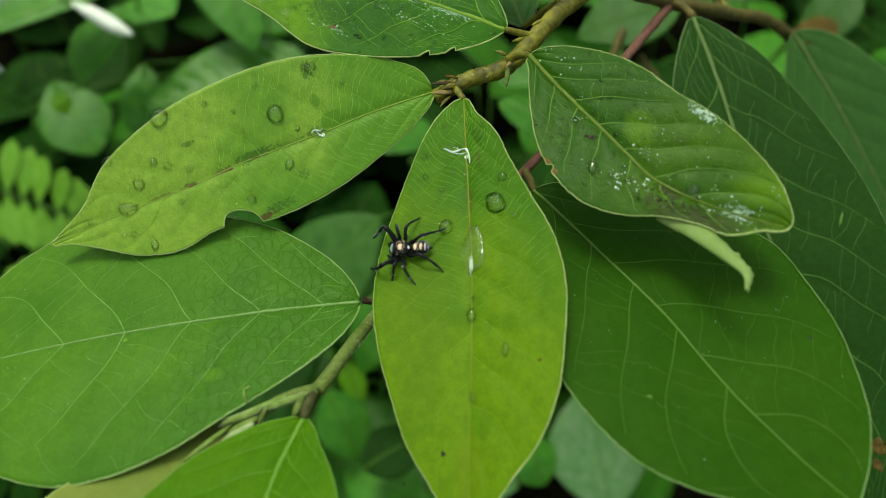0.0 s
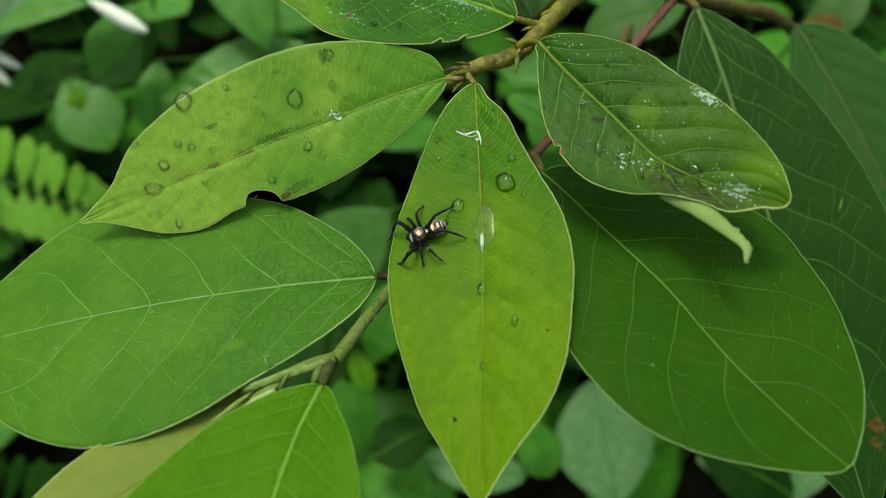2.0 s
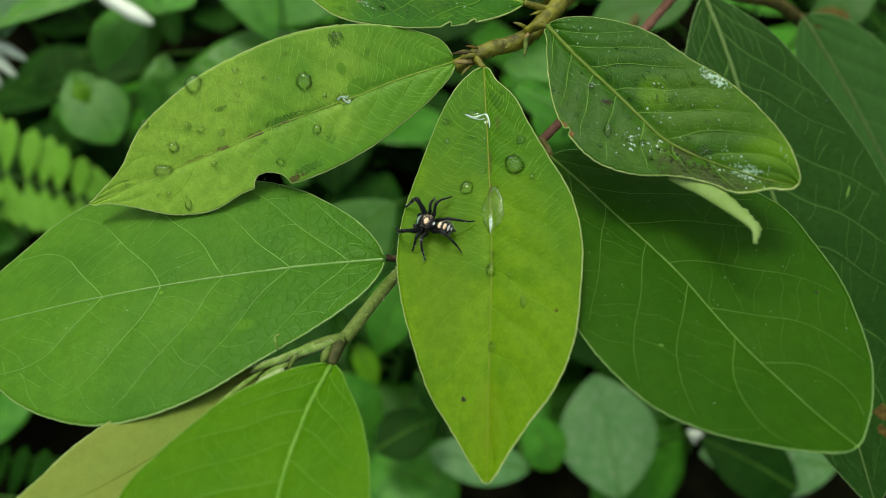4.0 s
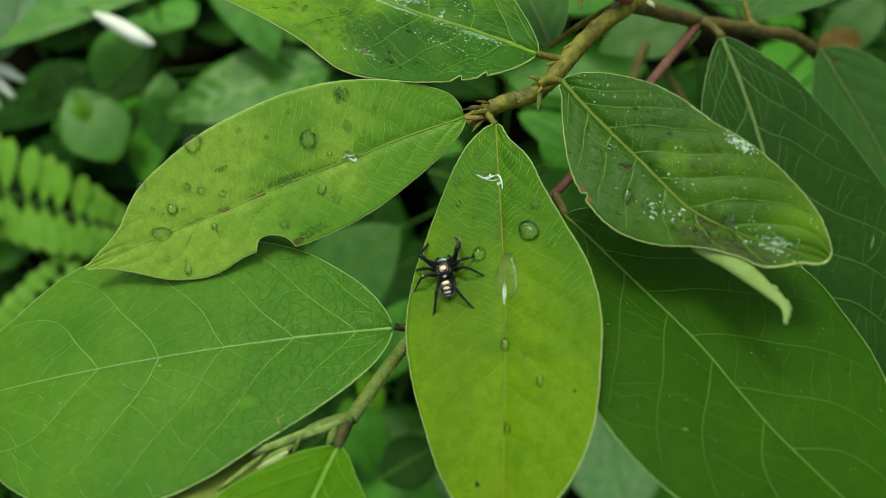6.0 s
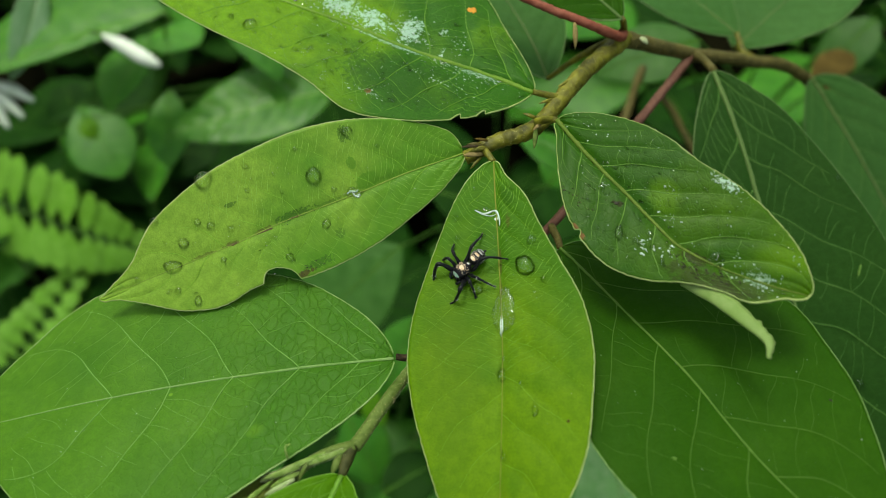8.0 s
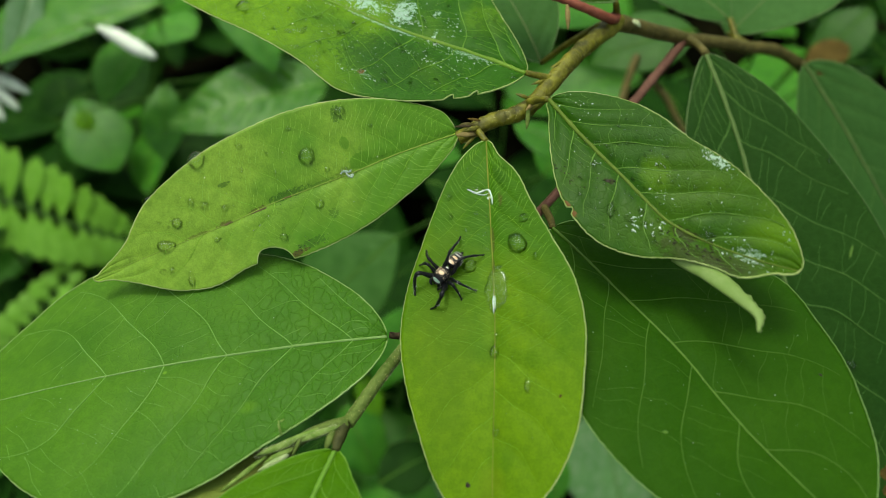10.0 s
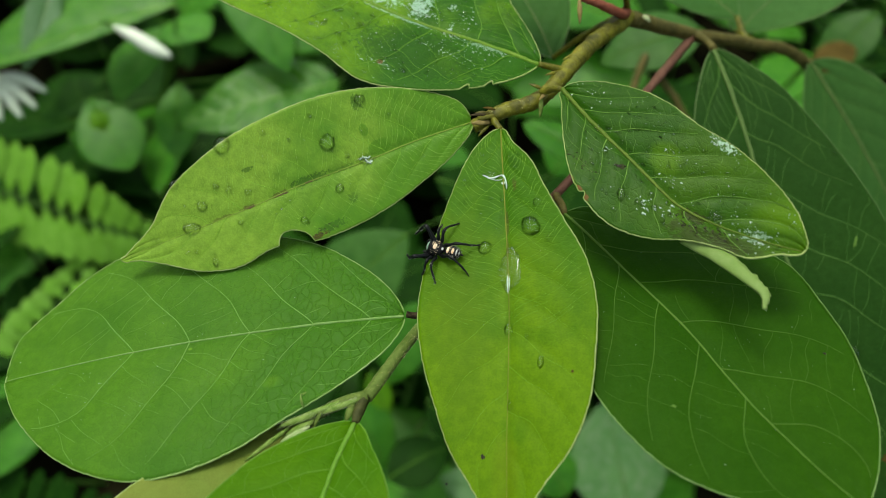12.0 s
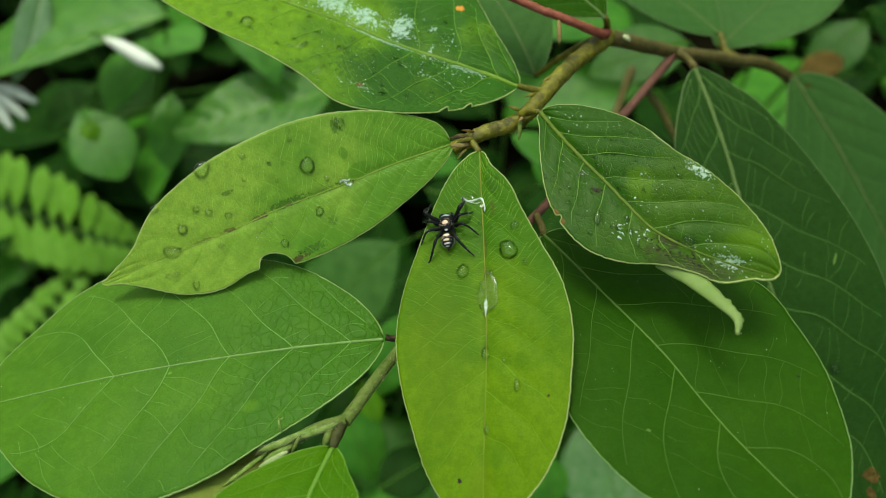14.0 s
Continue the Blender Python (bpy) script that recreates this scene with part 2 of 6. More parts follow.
M_A = leaf_material("leaf_young", (0.090, 0.256, 0.010), (0.242, 0.420, 0.040), (0.27, 0.47, 0.06), (0.9, 3.4), 0.08, 0.22, 0.46, 0.24, fade=0.010, net_fade=0.011, hatch=(1.05, -0.4, 0.15), patches=(
    (32.3, -0.5, 4.0, 0.8, DEEP, 0.6, 0.15, 6.5, 1.7), (38.2, -0.2, 2.0, 0.3, UMBER, 0.6, 0.3, 4.0, 1.7), (44.6, -0.2, 1.5, 0.45, UMBER, 0.7, 0.4, 5.0, 2.0), (49.6, -0.2, 3.0, 0.35, UMBER, 0.5, 0.4, 5.0, 2.0), (26.0, -0.2, 4.0, 0.5, DEEP, 0.4, 0.2, 5.0, 1.5),
    (18.2, -1.5, 2.7, 1.7, WETTED, 0.7, 0.2, 1.4, 0.8), (19.7, -5.4, 1.0, 1.4, WETTED, 0.7, 0.2, 1.2, 0.8),
    (34.6, 9.8, 2.4, 0.6, UMBER, 0.95, 0.2, 4.0, 1.6), (31.5, 9.0, 3.0, 0.9, DEEP, 0.5, 0.15, 5.5, 1.8), (19.0, -10.6, 1.3, 1.7, DEEP, 0.6, 0.15, 3.6, 1.3), (42.0, -6.5, 1.4, 0.5, DEEP, 0.6, 0.2, 4.0, 1.3), (26.0, 5.5, 1.0, 1.0, DEEP, 0.4, 0.3, 5.5, 1.8)))
M_C = leaf_material("leaf_young_lime", (0.046, 0.158, 0.001), (0.136, 0.270, 0.002), (0.19, 0.36, 0.03), (0.8, 3.4), 0.08, 0.22, 0.5, 0.12, fade=0.010, net_fade=0.018, hatch=(0.95, -0.45, 0.15), patches=(
    (12.2, 2.0, 1.8, 0.4, UMBER, 0.6, 0.3, 4.5, 1.8), (19.5, 0.2, 3.0, 0.45, UMBER, 0.6, 0.3, 2.6, 1.3), (24.0, 0.1, 2.0, 0.35, UMBER, 0.5, 0.3, 2.6, 1.3), (7.5, 2.5, 2.5, 1.6, DEEP, 0.35, 0.4, 2.0, 0.8), (36, -8, 26, 6.5, (0.066, 0.150, 0.003), 0.55, 0.75, 1.6, 0.2), (22, 6, 12, 6, (0.060, 0.165, 0.003), 0.4, 0.75, 1.6, 0.2), (62, 0, 9, 3, (0.12, 0.19, 0.003), 0.4, 0.7, 1.6, 0.25)))
M_B = leaf_material("leaf_mid_green", (0.047, 0.164, 0.006), (0.082, 0.224, 0.010), (0.115, 0.275, 0.032), (1.7, 2.2), 0.26, 0.6, 0.5, 0.15, fade=0.006, net_fade=0.0155, hatch=(3.0, 0.2, 0.0), patches=(
    (22.5, 10.5, 2.2, 1.5, (0.12, 0.28, 0.014), 0.4, 0.8, 1.0, 0.6), (36.8, 1.6, 0.5, 0.4, (0.2, 0.4, 0.04), 0.5, 0.5, 0.6, 0.6)))
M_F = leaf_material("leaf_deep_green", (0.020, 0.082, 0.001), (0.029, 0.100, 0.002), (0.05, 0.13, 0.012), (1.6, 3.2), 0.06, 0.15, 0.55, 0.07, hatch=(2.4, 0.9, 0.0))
M_D = leaf_material("leaf_wet_green", (0.025, 0.098, 0.002), (0.064, 0.158, 0.002), (0.10, 0.22, 0.03), (1.5, 1.0), 0.14, 0.2, 0.42, 0.13, fade=0.010, hatch=(1.3, 0.3, 0.0), patches=(
    (45.0, 5.2, 6.0, 4.2, LIME, 0.38, 0.7, 0.8, 0.3), (42.5, -2.2, 5.5, 3.2, OLIVE_BROWN, 0.5, 0.6, 1.6, 0.5), (24.5, 4.0, 4.0, 3.5, LIME, 0.35, 0.6, 1.5, 0.3), (38.0, -3.4, 7.5, 2.4, OLIVE_BROWN, 0.6, 0.4, 2.6, 0.8), (34.0, -0.4, 3.0, 1.2, OLIVE_BROWN, 0.8, 0.3, 2.0, 0.9),
    (17.2, -10.2, 2.4, 0.7, RUSTY, 0.9, 0.2, 2.6, 1.2), (13.5, -9.6, 2.0, 0.4, RUSTY, 0.7, 0.3, 2.6, 1.2), (19.6, -2.0, 0.7, 0.6, OLIVE_BROWN, 0.9, 0.3, 1.0, 1.2),
    (30.4, 12.1, 2.8, 1.0, GLINT, 0.9, 0.1, 7.0, 2.2), (43.4, 0.2, 3.0, 2.2, GLINT, 0.5, 0.08, 3.0, 1.7)))
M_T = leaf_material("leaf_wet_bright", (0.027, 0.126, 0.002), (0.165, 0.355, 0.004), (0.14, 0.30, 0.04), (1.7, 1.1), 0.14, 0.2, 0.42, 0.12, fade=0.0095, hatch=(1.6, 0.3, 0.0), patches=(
    (35.0, -3.0, 4.6, 2.6, SKY_SHEEN, 0.85, 0.15, 6.0, 1.6), (27.0, -4.0, 2.6, 3.6, SKY_SHEEN, 0.8, 0.15, 7.5, 1.6), (43.0, -3.6, 5.0, 2.6, SKY_SHEEN, 0.75, 0.15, 7.5, 1.6), (29, 0.8, 9, 0.6, SKY_SHEEN, 0.6, 0.15, 6.5, 2.0), (11, 1.0, 6, 1.3, GLINT, 0.6, 0.1, 5.4, 2.4),
    (19.2, -1.0, 0.6, 2.2, GLINT, 0.8, 0.1, 4.5, 1.6), (21, -6.2, 1.4, 1.3, GLINT, 0.6, 0.1, 5.0, 2.0), (25.5, 14.5, 2.0, 0.6, GLINT, 0.5, 0.1, 4.0, 2.0), (26.7, 14.0, 0.8, 0.7, RUSTY, 0.9, 0.2, 1.5, 1.4), (12, -9, 6, 6, LIME, 0.35, 0.5, 2.0, 0.3), (8.5, -6.5, 6, 5, DEEP, 0.5, 0.12, 4.5, 1.3), (22, 9, 14, 7, DEEP, 0.55, 0.12, 4.6, 1.0)))
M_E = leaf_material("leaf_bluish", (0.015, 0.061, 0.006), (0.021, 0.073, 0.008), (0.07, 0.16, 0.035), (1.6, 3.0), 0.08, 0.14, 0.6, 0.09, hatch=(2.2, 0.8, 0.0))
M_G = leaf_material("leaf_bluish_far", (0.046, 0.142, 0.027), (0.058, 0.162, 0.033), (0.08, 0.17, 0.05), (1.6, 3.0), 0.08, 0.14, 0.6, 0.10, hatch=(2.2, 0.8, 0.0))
M_H = leaf_material("leaf_fresh", (0.053, 0.168, 0.002), (0.080, 0.206, 0.003), (0.12, 0.26, 0.02), (1.4, 3.0), 0.08, 0.25, 0.55, 0.08, hatch=(1.8, 0.4, 0.0))
M_I = leaf_material("leaf_olive", (0.200, 0.250, 0.045), (0.165, 0.260, 0.040), (0.15, 0.19, 0.03), (1.4, 3.0), 0.08, 0.2, 0.6, 0.10, hatch=(3.0, 0.3, 0.0))
M_RIB_C = plain_material("rib_brownish", (0.12, 0.17, 0.015), (0.19, 0.22, 0.03), 700, 0.5, 0.3, 0.0001, 0.1)
M_VEIN_B = plain_material("vein_soft", (0.115, 0.275, 0.042), (0.165, 0.33, 0.075), 700, 0.6, 0.3, 0.0001, 0.1)
M_VEIN_F = plain_material("vein_deep", (0.048, 0.130, 0.012), (0.065, 0.15, 0.018), 700, 0.6, 0.3, 0.0001, 0.1)
M_VEIN_T = plain_material("vein_wet", (0.090, 0.235, 0.018), (0.13, 0.28, 0.03), 700, 0.5, 0.3, 0.0001, 0.12)
M_VEIN_E = plain_material("vein_bluish", (0.062, 0.160, 0.028), (0.085, 0.185, 0.036), 700, 0.6, 0.3, 0.0001, 0.1)
M_VEIN_C = plain_material("vein_lime", (0.11, 0.27, 0.008), (0.15, 0.32, 0.015), 700, 0.55, 0.3, 0.0001, 0.08)
M_EDGE = plain_material("leaf_edge", (0.20, 0.30, 0.07), (0.32, 0.40, 0.15), 900, 0.6)
M_EDGE_DARK = plain_material("leaf_edge_deep", (0.09, 0.17, 0.05), (0.14, 0.22, 0.08), 900, 0.6)
M_RIB_B = plain_material("rib_soft", (0.110, 0.230, 0.045), (0.18, 0.30, 0.10), 1500, 0.7)
M_RIB_F = plain_material("rib_deep", (0.072, 0.165, 0.020), (0.095, 0.19, 0.03), 1200, 0.55)
M_RIB_E = plain_material("rib_bluish", (0.075, 0.14, 0.035), (0.10, 0.17, 0.045), 700, 0.5)
M_BARK = plain_material("bark_green", (0.036, 0.038, 0.003), (0.21, 0.21, 0.018), 460, 0.45, 0.9, 0.0007, 0.3)
M_BARK_BROWN = plain_material("bark_brown", (0.045, 0.045, 0.010), (0.125, 0.108, 0.028), 420, 0.6, 1.0, 0.0006, 0.2)
M_BARK_DARK = plain_material("bark_dark", (0.014, 0.011, 0.006), (0.085, 0.066, 0.035), 1100, 0.7, 1.0, 0.0004, 0.05)
M_TWIG_RED = plain_material("twig_red", (0.160, 0.040, 0.024), (0.27, 0.095, 0.055), 600, 0.55, 0.5, 0.0003)
M_TWIG_GREEN = plain_material("twig_green", (0.048, 0.088, 0.009), (0.125, 0.18, 0.040), 1600, 0.65, 0.8, 0.0002)
M_STIPULE = plain_material("stipule", (0.13, 0.10, 0.028), (0.29, 0.225, 0.085), 900, 0.6)
M_DRY = plain_material("dry_brown", (0.030, 0.024, 0.006), (0.11, 0.078, 0.020), 900, 0.8, gloss=0.04)
M_FUZZ = plain_material("pale_fuzz", (0.26, 0.33, 0.14), (0.46, 0.52, 0.32), 900, 0.7, 0.8, 0.0003)
M_VEIN_A = plain_material("vein_young", (0.15, 0.35, 0.02), (0.20, 0.41, 0.035), 700, 0.6)
M_RIB_T = plain_material("rib_wet", (0.085, 0.195, 0.010), (0.14, 0.25, 0.03), 900, 0.5)
M_RIB_A = plain_material("rib_young", (0.13, 0.215, 0.022), (0.21, 0.31, 0.045), 900, 0.55)
M_RIB_D = plain_material("rib_olive", (0.070, 0.125, 0.012), (0.105, 0.165, 0.022), 900, 0.5)
M_VEIN_D = plain_material("vein_wet_deep", (0.078, 0.19, 0.022), (0.115, 0.235, 0.038), 700, 0.5, 0.3, 0.0001, 0.12)
M_RIB_H = plain_material("rib_fresh", (0.085, 0.215, 0.016), (0.12, 0.25, 0.035), 900, 0.6)
M_VEIN_H = plain_material("vein_fresh", (0.070, 0.195, 0.008), (0.095, 0.225, 0.018), 700, 0.6)
M_TWIG_BROWN = plain_material("twig_brown_red", (0.080, 0.036, 0.024), (0.15, 0.075, 0.05), 600, 0.6, 0.6, 0.0003)
M_EDGE_B = plain_material("leaf_edge_soft", (0.15, 0.28, 0.06), (0.24, 0.36, 0.13), 900, 0.6)
M_PETIOLE = plain_material("petiole_dark", (0.022, 0.030, 0.006), (0.070, 0.075, 0.022), 900, 0.6, 0.8, 0.0003)
M_BUD = plain_material("young_bud", (0.10, 0.19, 0.025), (0.24, 0.34, 0.09), 900, 0.6, 0.8, 0.0003)
M_PORE = plain_material("bark_pore", (0.24, 0.24, 0.08), (0.42, 0.40, 0.19), 900, 0.7)
M_PALE_BUD = plain_material("pale_bud", (0.22, 0.33, 0.11), (0.38, 0.47, 0.24), 900, 0.6, 0.8, 0.0003)
M_FINE_A = plain_material("vein_fine_young", (0.20, 0.40, 0.045), (0.26, 0.47, 0.07), 700, 0.6)
M_FINE_C = plain_material("vein_fine_lime", (0.13, 0.31, 0.018), (0.18, 0.37, 0.04), 700, 0.6)
M_WATER = water_material("water", 0.95, 1.38, True)
M_FILM = water_material("water_film", 0.9, 1.3)
M_WATER_RIM = water_material("water_steep_rim", 0.1, 1.45, True)


# ---- leaves ----
def smooth_profile(values, s):
    """A profile given at cosine-spaced stations, read at s (0 base, 1 tip)."""
    k = len(values) - 1
    v = np.array([2 * values[0] - values[1], *values, 2 * values[-1] - values[-2]])
    u = np.arccos(1 - 2 * np.clip(s, 0, 1)) / math.pi * k
    i = np.minimum(u.astype(int), k - 1)
    f = u - i
    a, b, c, d = v[i], v[i + 1], v[i + 2], v[i + 3]
    return 0.5 * (2 * b + (c - a) * f + (2 * a - 5 * b + 4 * c - d) * f ** 2 + (3 * b - a - 3 * c + d) * f ** 3)


def blade_shape(base, tip, face, arch, cup, mid, hi, lo):
    base, tip, n = Vector(base), Vector(tip), Vector(face).normalized()
    x = (tip - base).normalized()
    y = n.cross(x).normalized()
    return dict(base=base, x=x, y=y, n=x.cross(y).normalized(), length=(tip - base).length, arch=arch, cup=cup,
                mid=mid, hi=hi, lo=lo, bites=(), veins=9, sweep=0.2, lean=1.0, bow=0.25, offs=(0.0, 0.5), quilt=0.2, wave=0.0, groove=0.35, fold=0.05, seed=0.0)


def bitten(sh, s, hi, lo, mid):
    for side, s0, hw, deep in sh["bites"]:
        k = np.sqrt(np.clip(1 - ((s - s0) / hw) ** 2, 0, 1)) * deep
        if side > 0:
            hi = hi - k
        else:
            lo = lo + k
    q = s * sh["length"]
    hi = hi + 0.05 * np.sin(0.9 * q + sh["seed"]) * np.sin(2.3 * q) + 0.04 * np.sin(5.3 * q + 2 * sh["seed"]) * np.sin(0.7 * q)
    lo = lo + 0.05 * np.sin(0.8 * q + 3 * sh["seed"]) * np.sin(2.6 * q) + 0.04 * np.sin(4.9 * q + sh["seed"]) * np.sin(0.6 * q + 1)
    return np.maximum(hi, mid + 0.02), np.minimum(lo, mid - 0.02)


def sweep_to(sh, side, u):
    """How far along the leaf a side vein has run when it is u of the way to the margin."""
    k = sh["sweep"] * (1.0 if side > 0 else sh["lean"])
    return k * ((1 - sh["bow"]) * u + sh["bow"] * u * u)


def blade_height(sh, s, v, hi, lo, mid):
    """Height of the blade over its chord plane, in millimetres."""
    dv = v - mid
    u = np.clip(np.where(dv >= 0, dv / np.maximum(hi - mid, 0.05), dv / np.minimum(lo - mid, -0.05)), 0, 1)
    h = sh["arch"] * 4 * s * (1 - s) - sh["cup"] * v * v / sh["length"]
    h = h + sh["fold"] * np.abs(dv)
    h = h - sh["groove"] * np.exp(-(dv / 0.8) ** 2) * (1 - 0.6 * s)
    run = np.where(dv >= 0, sweep_to(sh, 1, u), sweep_to(sh, -1, u))
    ph = (s - run) * sh["veins"] + np.where(dv >= 0, *sh["offs"])
    h = h + sh["quilt"] * (np.abs(np.sin(math.pi * ph)) ** 0.6 - 0.7) * np.sin(math.pi * np.clip(u, 0, 1) ** 0.7)
    h = h + sh["wave"] * u * u * np.sin(9 * s + 2.2 * np.sign(dv) + sh["seed"])
    return h


def on_blade(sh, along, across, lift=0.0):
    """Plan place and normal on a blade, along and across its chord in millimetres."""
    def place(a, c):
        s = np.array([a / sh["length"]])
        mid, hi, lo = (smooth_profile(sh[k], s) for k in ("mid", "hi", "lo"))
        h = blade_height(sh, np.clip(s, 0, 1), np.array([c]), hi, lo, mid)[0]
        return sh["base"] + sh["x"] * a + sh["y"] * c + sh["n"] * h
    p = place(along, across)
    n = (place(along + 0.5, across) - p).cross(place(along, across + 0.5) - p).normalized()
    return p + n * lift, n


def leaf_rows(sh, ns):
    s = (1 - np.cos(np.linspace(0.0, math.pi, ns))) / 2 * 0.5 + np.linspace(0.0, 1.0, ns) * 0.5
    s = np.clip(s, 0.0008, 0.9992)
    mid, hi, lo = (smooth_profile(sh[k], s) for k in ("mid", "hi", "lo"))
    hi, lo = bitten(sh, s, hi, lo, mid)
    return s, mid, hi, lo


def hair(verts, faces, root, way, length, r):
    """Adds one stiff tapered hair."""
    a = way.orthogonal().normalized() * r
    b = way.cross(a).normalized() * r
    k = len(verts)
    tip = root + way * length
    verts += [root + a, root - a * 0.5 + b * 0.87, root - a * 0.5 - b * 0.87, tip]
    faces += [(k, k + 1, k + 3), (k + 1, k + 2, k + 3), (k + 2, k, k + 3)]


def build_leaf(sh, mat, edge_mat, rib_mat, parent, label, ns=220, nw=26, thick=0.28, rib=0.42, vein=0.16, edge=0.17, side_veins=True, vein_mat=None, fringe=0):
    """One leaf: blade with two faces, its margin, midrib and side veins."""
    s, mid, hi, lo = leaf_rows(sh, ns)
    L = sh["length"]
    us = np.linspace(-1, 1, 2 * nw + 1)
    us = np.sign(us) * np.abs(us) ** 0.9
    S = np.repeat(s[:, None], len(us), 1)
    V = np.where(us[None] >= 0, mid[:, None] + (hi - mid)[:, None] * us[None], mid[:, None] - (lo - mid)[:, None] * us[None])
    H = blade_height(sh, S, V, hi[:, None], lo[:, None], mid[:, None])
    base, x, y, n = (np.array(sh[k]) for k in ("base", "x", "y", "n"))
    P = base + S[..., None] * L * x + V[..., None] * y + H[..., None] * n
    Q = P - n * thick
    m = np.array(VIEW)
    def world_of(a):
        return a.reshape(-1, 3) * 0.001 @ m[:3, :3].T + m[:3, 3]
    top, low = world_of(P), world_of(Q)
    nv, w = len(top), len(us)
    i, j = np.meshgrid(np.arange(ns - 1), np.arange(w - 1), indexing="ij")
    a = (i * w + j).ravel()
    quad = np.stack([a, a + w, a + w + 1, a + 1], 1)
    under = quad[:, ::-1] + nv
    faces = quad.tolist() + under.tolist()
    for k in range(ns - 1):
        faces.append((k * w, k * w + nv, (k + 1) * w + nv, (k + 1) * w))
        e = k * w + w - 1
        faces.append((e, e + w, e + w + nv, e + nv))
    me = bpy.data.meshes.new("leaf")
    me.from_pydata(np.vstack([top, low]).tolist(), [], faces)
    me.polygons.foreach_set("use_smooth", [True] * len(me.polygons))
    co = me.attributes.new("leafco", "FLOAT_VECTOR", "POINT")
    lc = np.stack([S * L, V - mid[:, None], np.full_like(S, sh["seed"])], -1).reshape(-1, 3)
    co.data.foreach_set("vector", np.vstack([lc, lc]).astype(np.float32).ravel())
    me.materials.append(mat)
    leaf = new("leaf", me)
    leaf.parent = parent
    leaf.matrix_parent_inverse = Matrix.Translation(parent.location).inverted()
    leaf["label"] = label
    # margin
    if edge:
        P3 = P - n * thick * 0.5
        ring = [Vector(P3[k, -1]) for k in range(0, ns)] + [Vector(P3[k, 0]) for k in range(ns - 1, -1, -1)]
        rr = [edge * 0.001] * len(ring)
        mesh_object("margin", *tube([W(p) for p in ring], rr, 5), edge_mat, leaf)
    if fringe:
        rng = random.Random(int(sh["seed"] * 10))
        hv, hf = [], []
        for i in range(fringe):
            k = rng.randint(3, ns - 4)
            side = rng.choice((-1, 0))
            p = Vector(P[k, side]).lerp(Vector(P[k + 1, side]), rng.random()) - sh["n"] * thick * 0.5
            out = (sh["y"] * (1 if side else -1) + sh["x"] * rng.uniform(-0.2, 0.9) + sh["n"] * rng.uniform(-0.3, 0.8)).normalized()
            hair(hv, hf, W(p), turned(out), 0.001 * rng.uniform(0.14, 0.36), 0.000026)
        tagged(mesh_object("fringe", hv, hf, M_FUZZ, leaf, "fine pale hairs on the edge"), kind="stuff")
    # midrib, a little proud in its groove
    if rib:
        ks = range(0, ns, 3)
        line = [Vector(P[k, nw]) + sh["n"] * (0.10 * rib) for k in ks]
        mesh_object("midrib", *tube([W(p) for p in line], [0.001 * rib * (1 - 0.75 * s[k]) for k in ks], 6, 0.45), rib_mat, leaf)
    if side_veins:
        for side in (1, -1):
            off = sh["offs"][0 if side > 0 else 1]
            for k in range(0, int(sh["veins"]) + 1):
                pts, rad = [], []
                if (k - off) / sh["veins"] > 0.80:
                    continue
                for q in range(13):
                    u = q / 12 * 0.9
                    sv = (k - off) / sh["veins"] + sweep_to(sh, side, u)
                    sv += 0.005 * math.sin(k * 2.3 + q * 0.9 + sh["seed"]) + 0.009 * math.sin(k * 4.1 + side + sh["seed"]) * min(1.0, 3 * u)
                    if not 0.015 < sv < 0.985:
                        continue
                    sa = np.array([sv])
                    md, h1, l1 = (smooth_profile(sh[c], sa) for c in ("mid", "hi", "lo"))
                    h1, l1 = bitten(sh, sa, h1, l1, md)
                    v = md + (h1 - md) * u if side > 0 else md + (l1 - md) * u
                    h = blade_height(sh, sa, v, h1, l1, md)[0]
                    pts.append(W(sh["base"] + sh["x"] * sv * L + sh["y"] * float(v[0]) + sh["n"] * (h + 0.02)))
                    rad.append(0.001 * vein * (1 - 0.72 * u))
                if len(pts) > 3:
                    mesh_object("vein", *tube(pts, rad, 5), vein_mat or rib_mat, leaf)
    return leaf


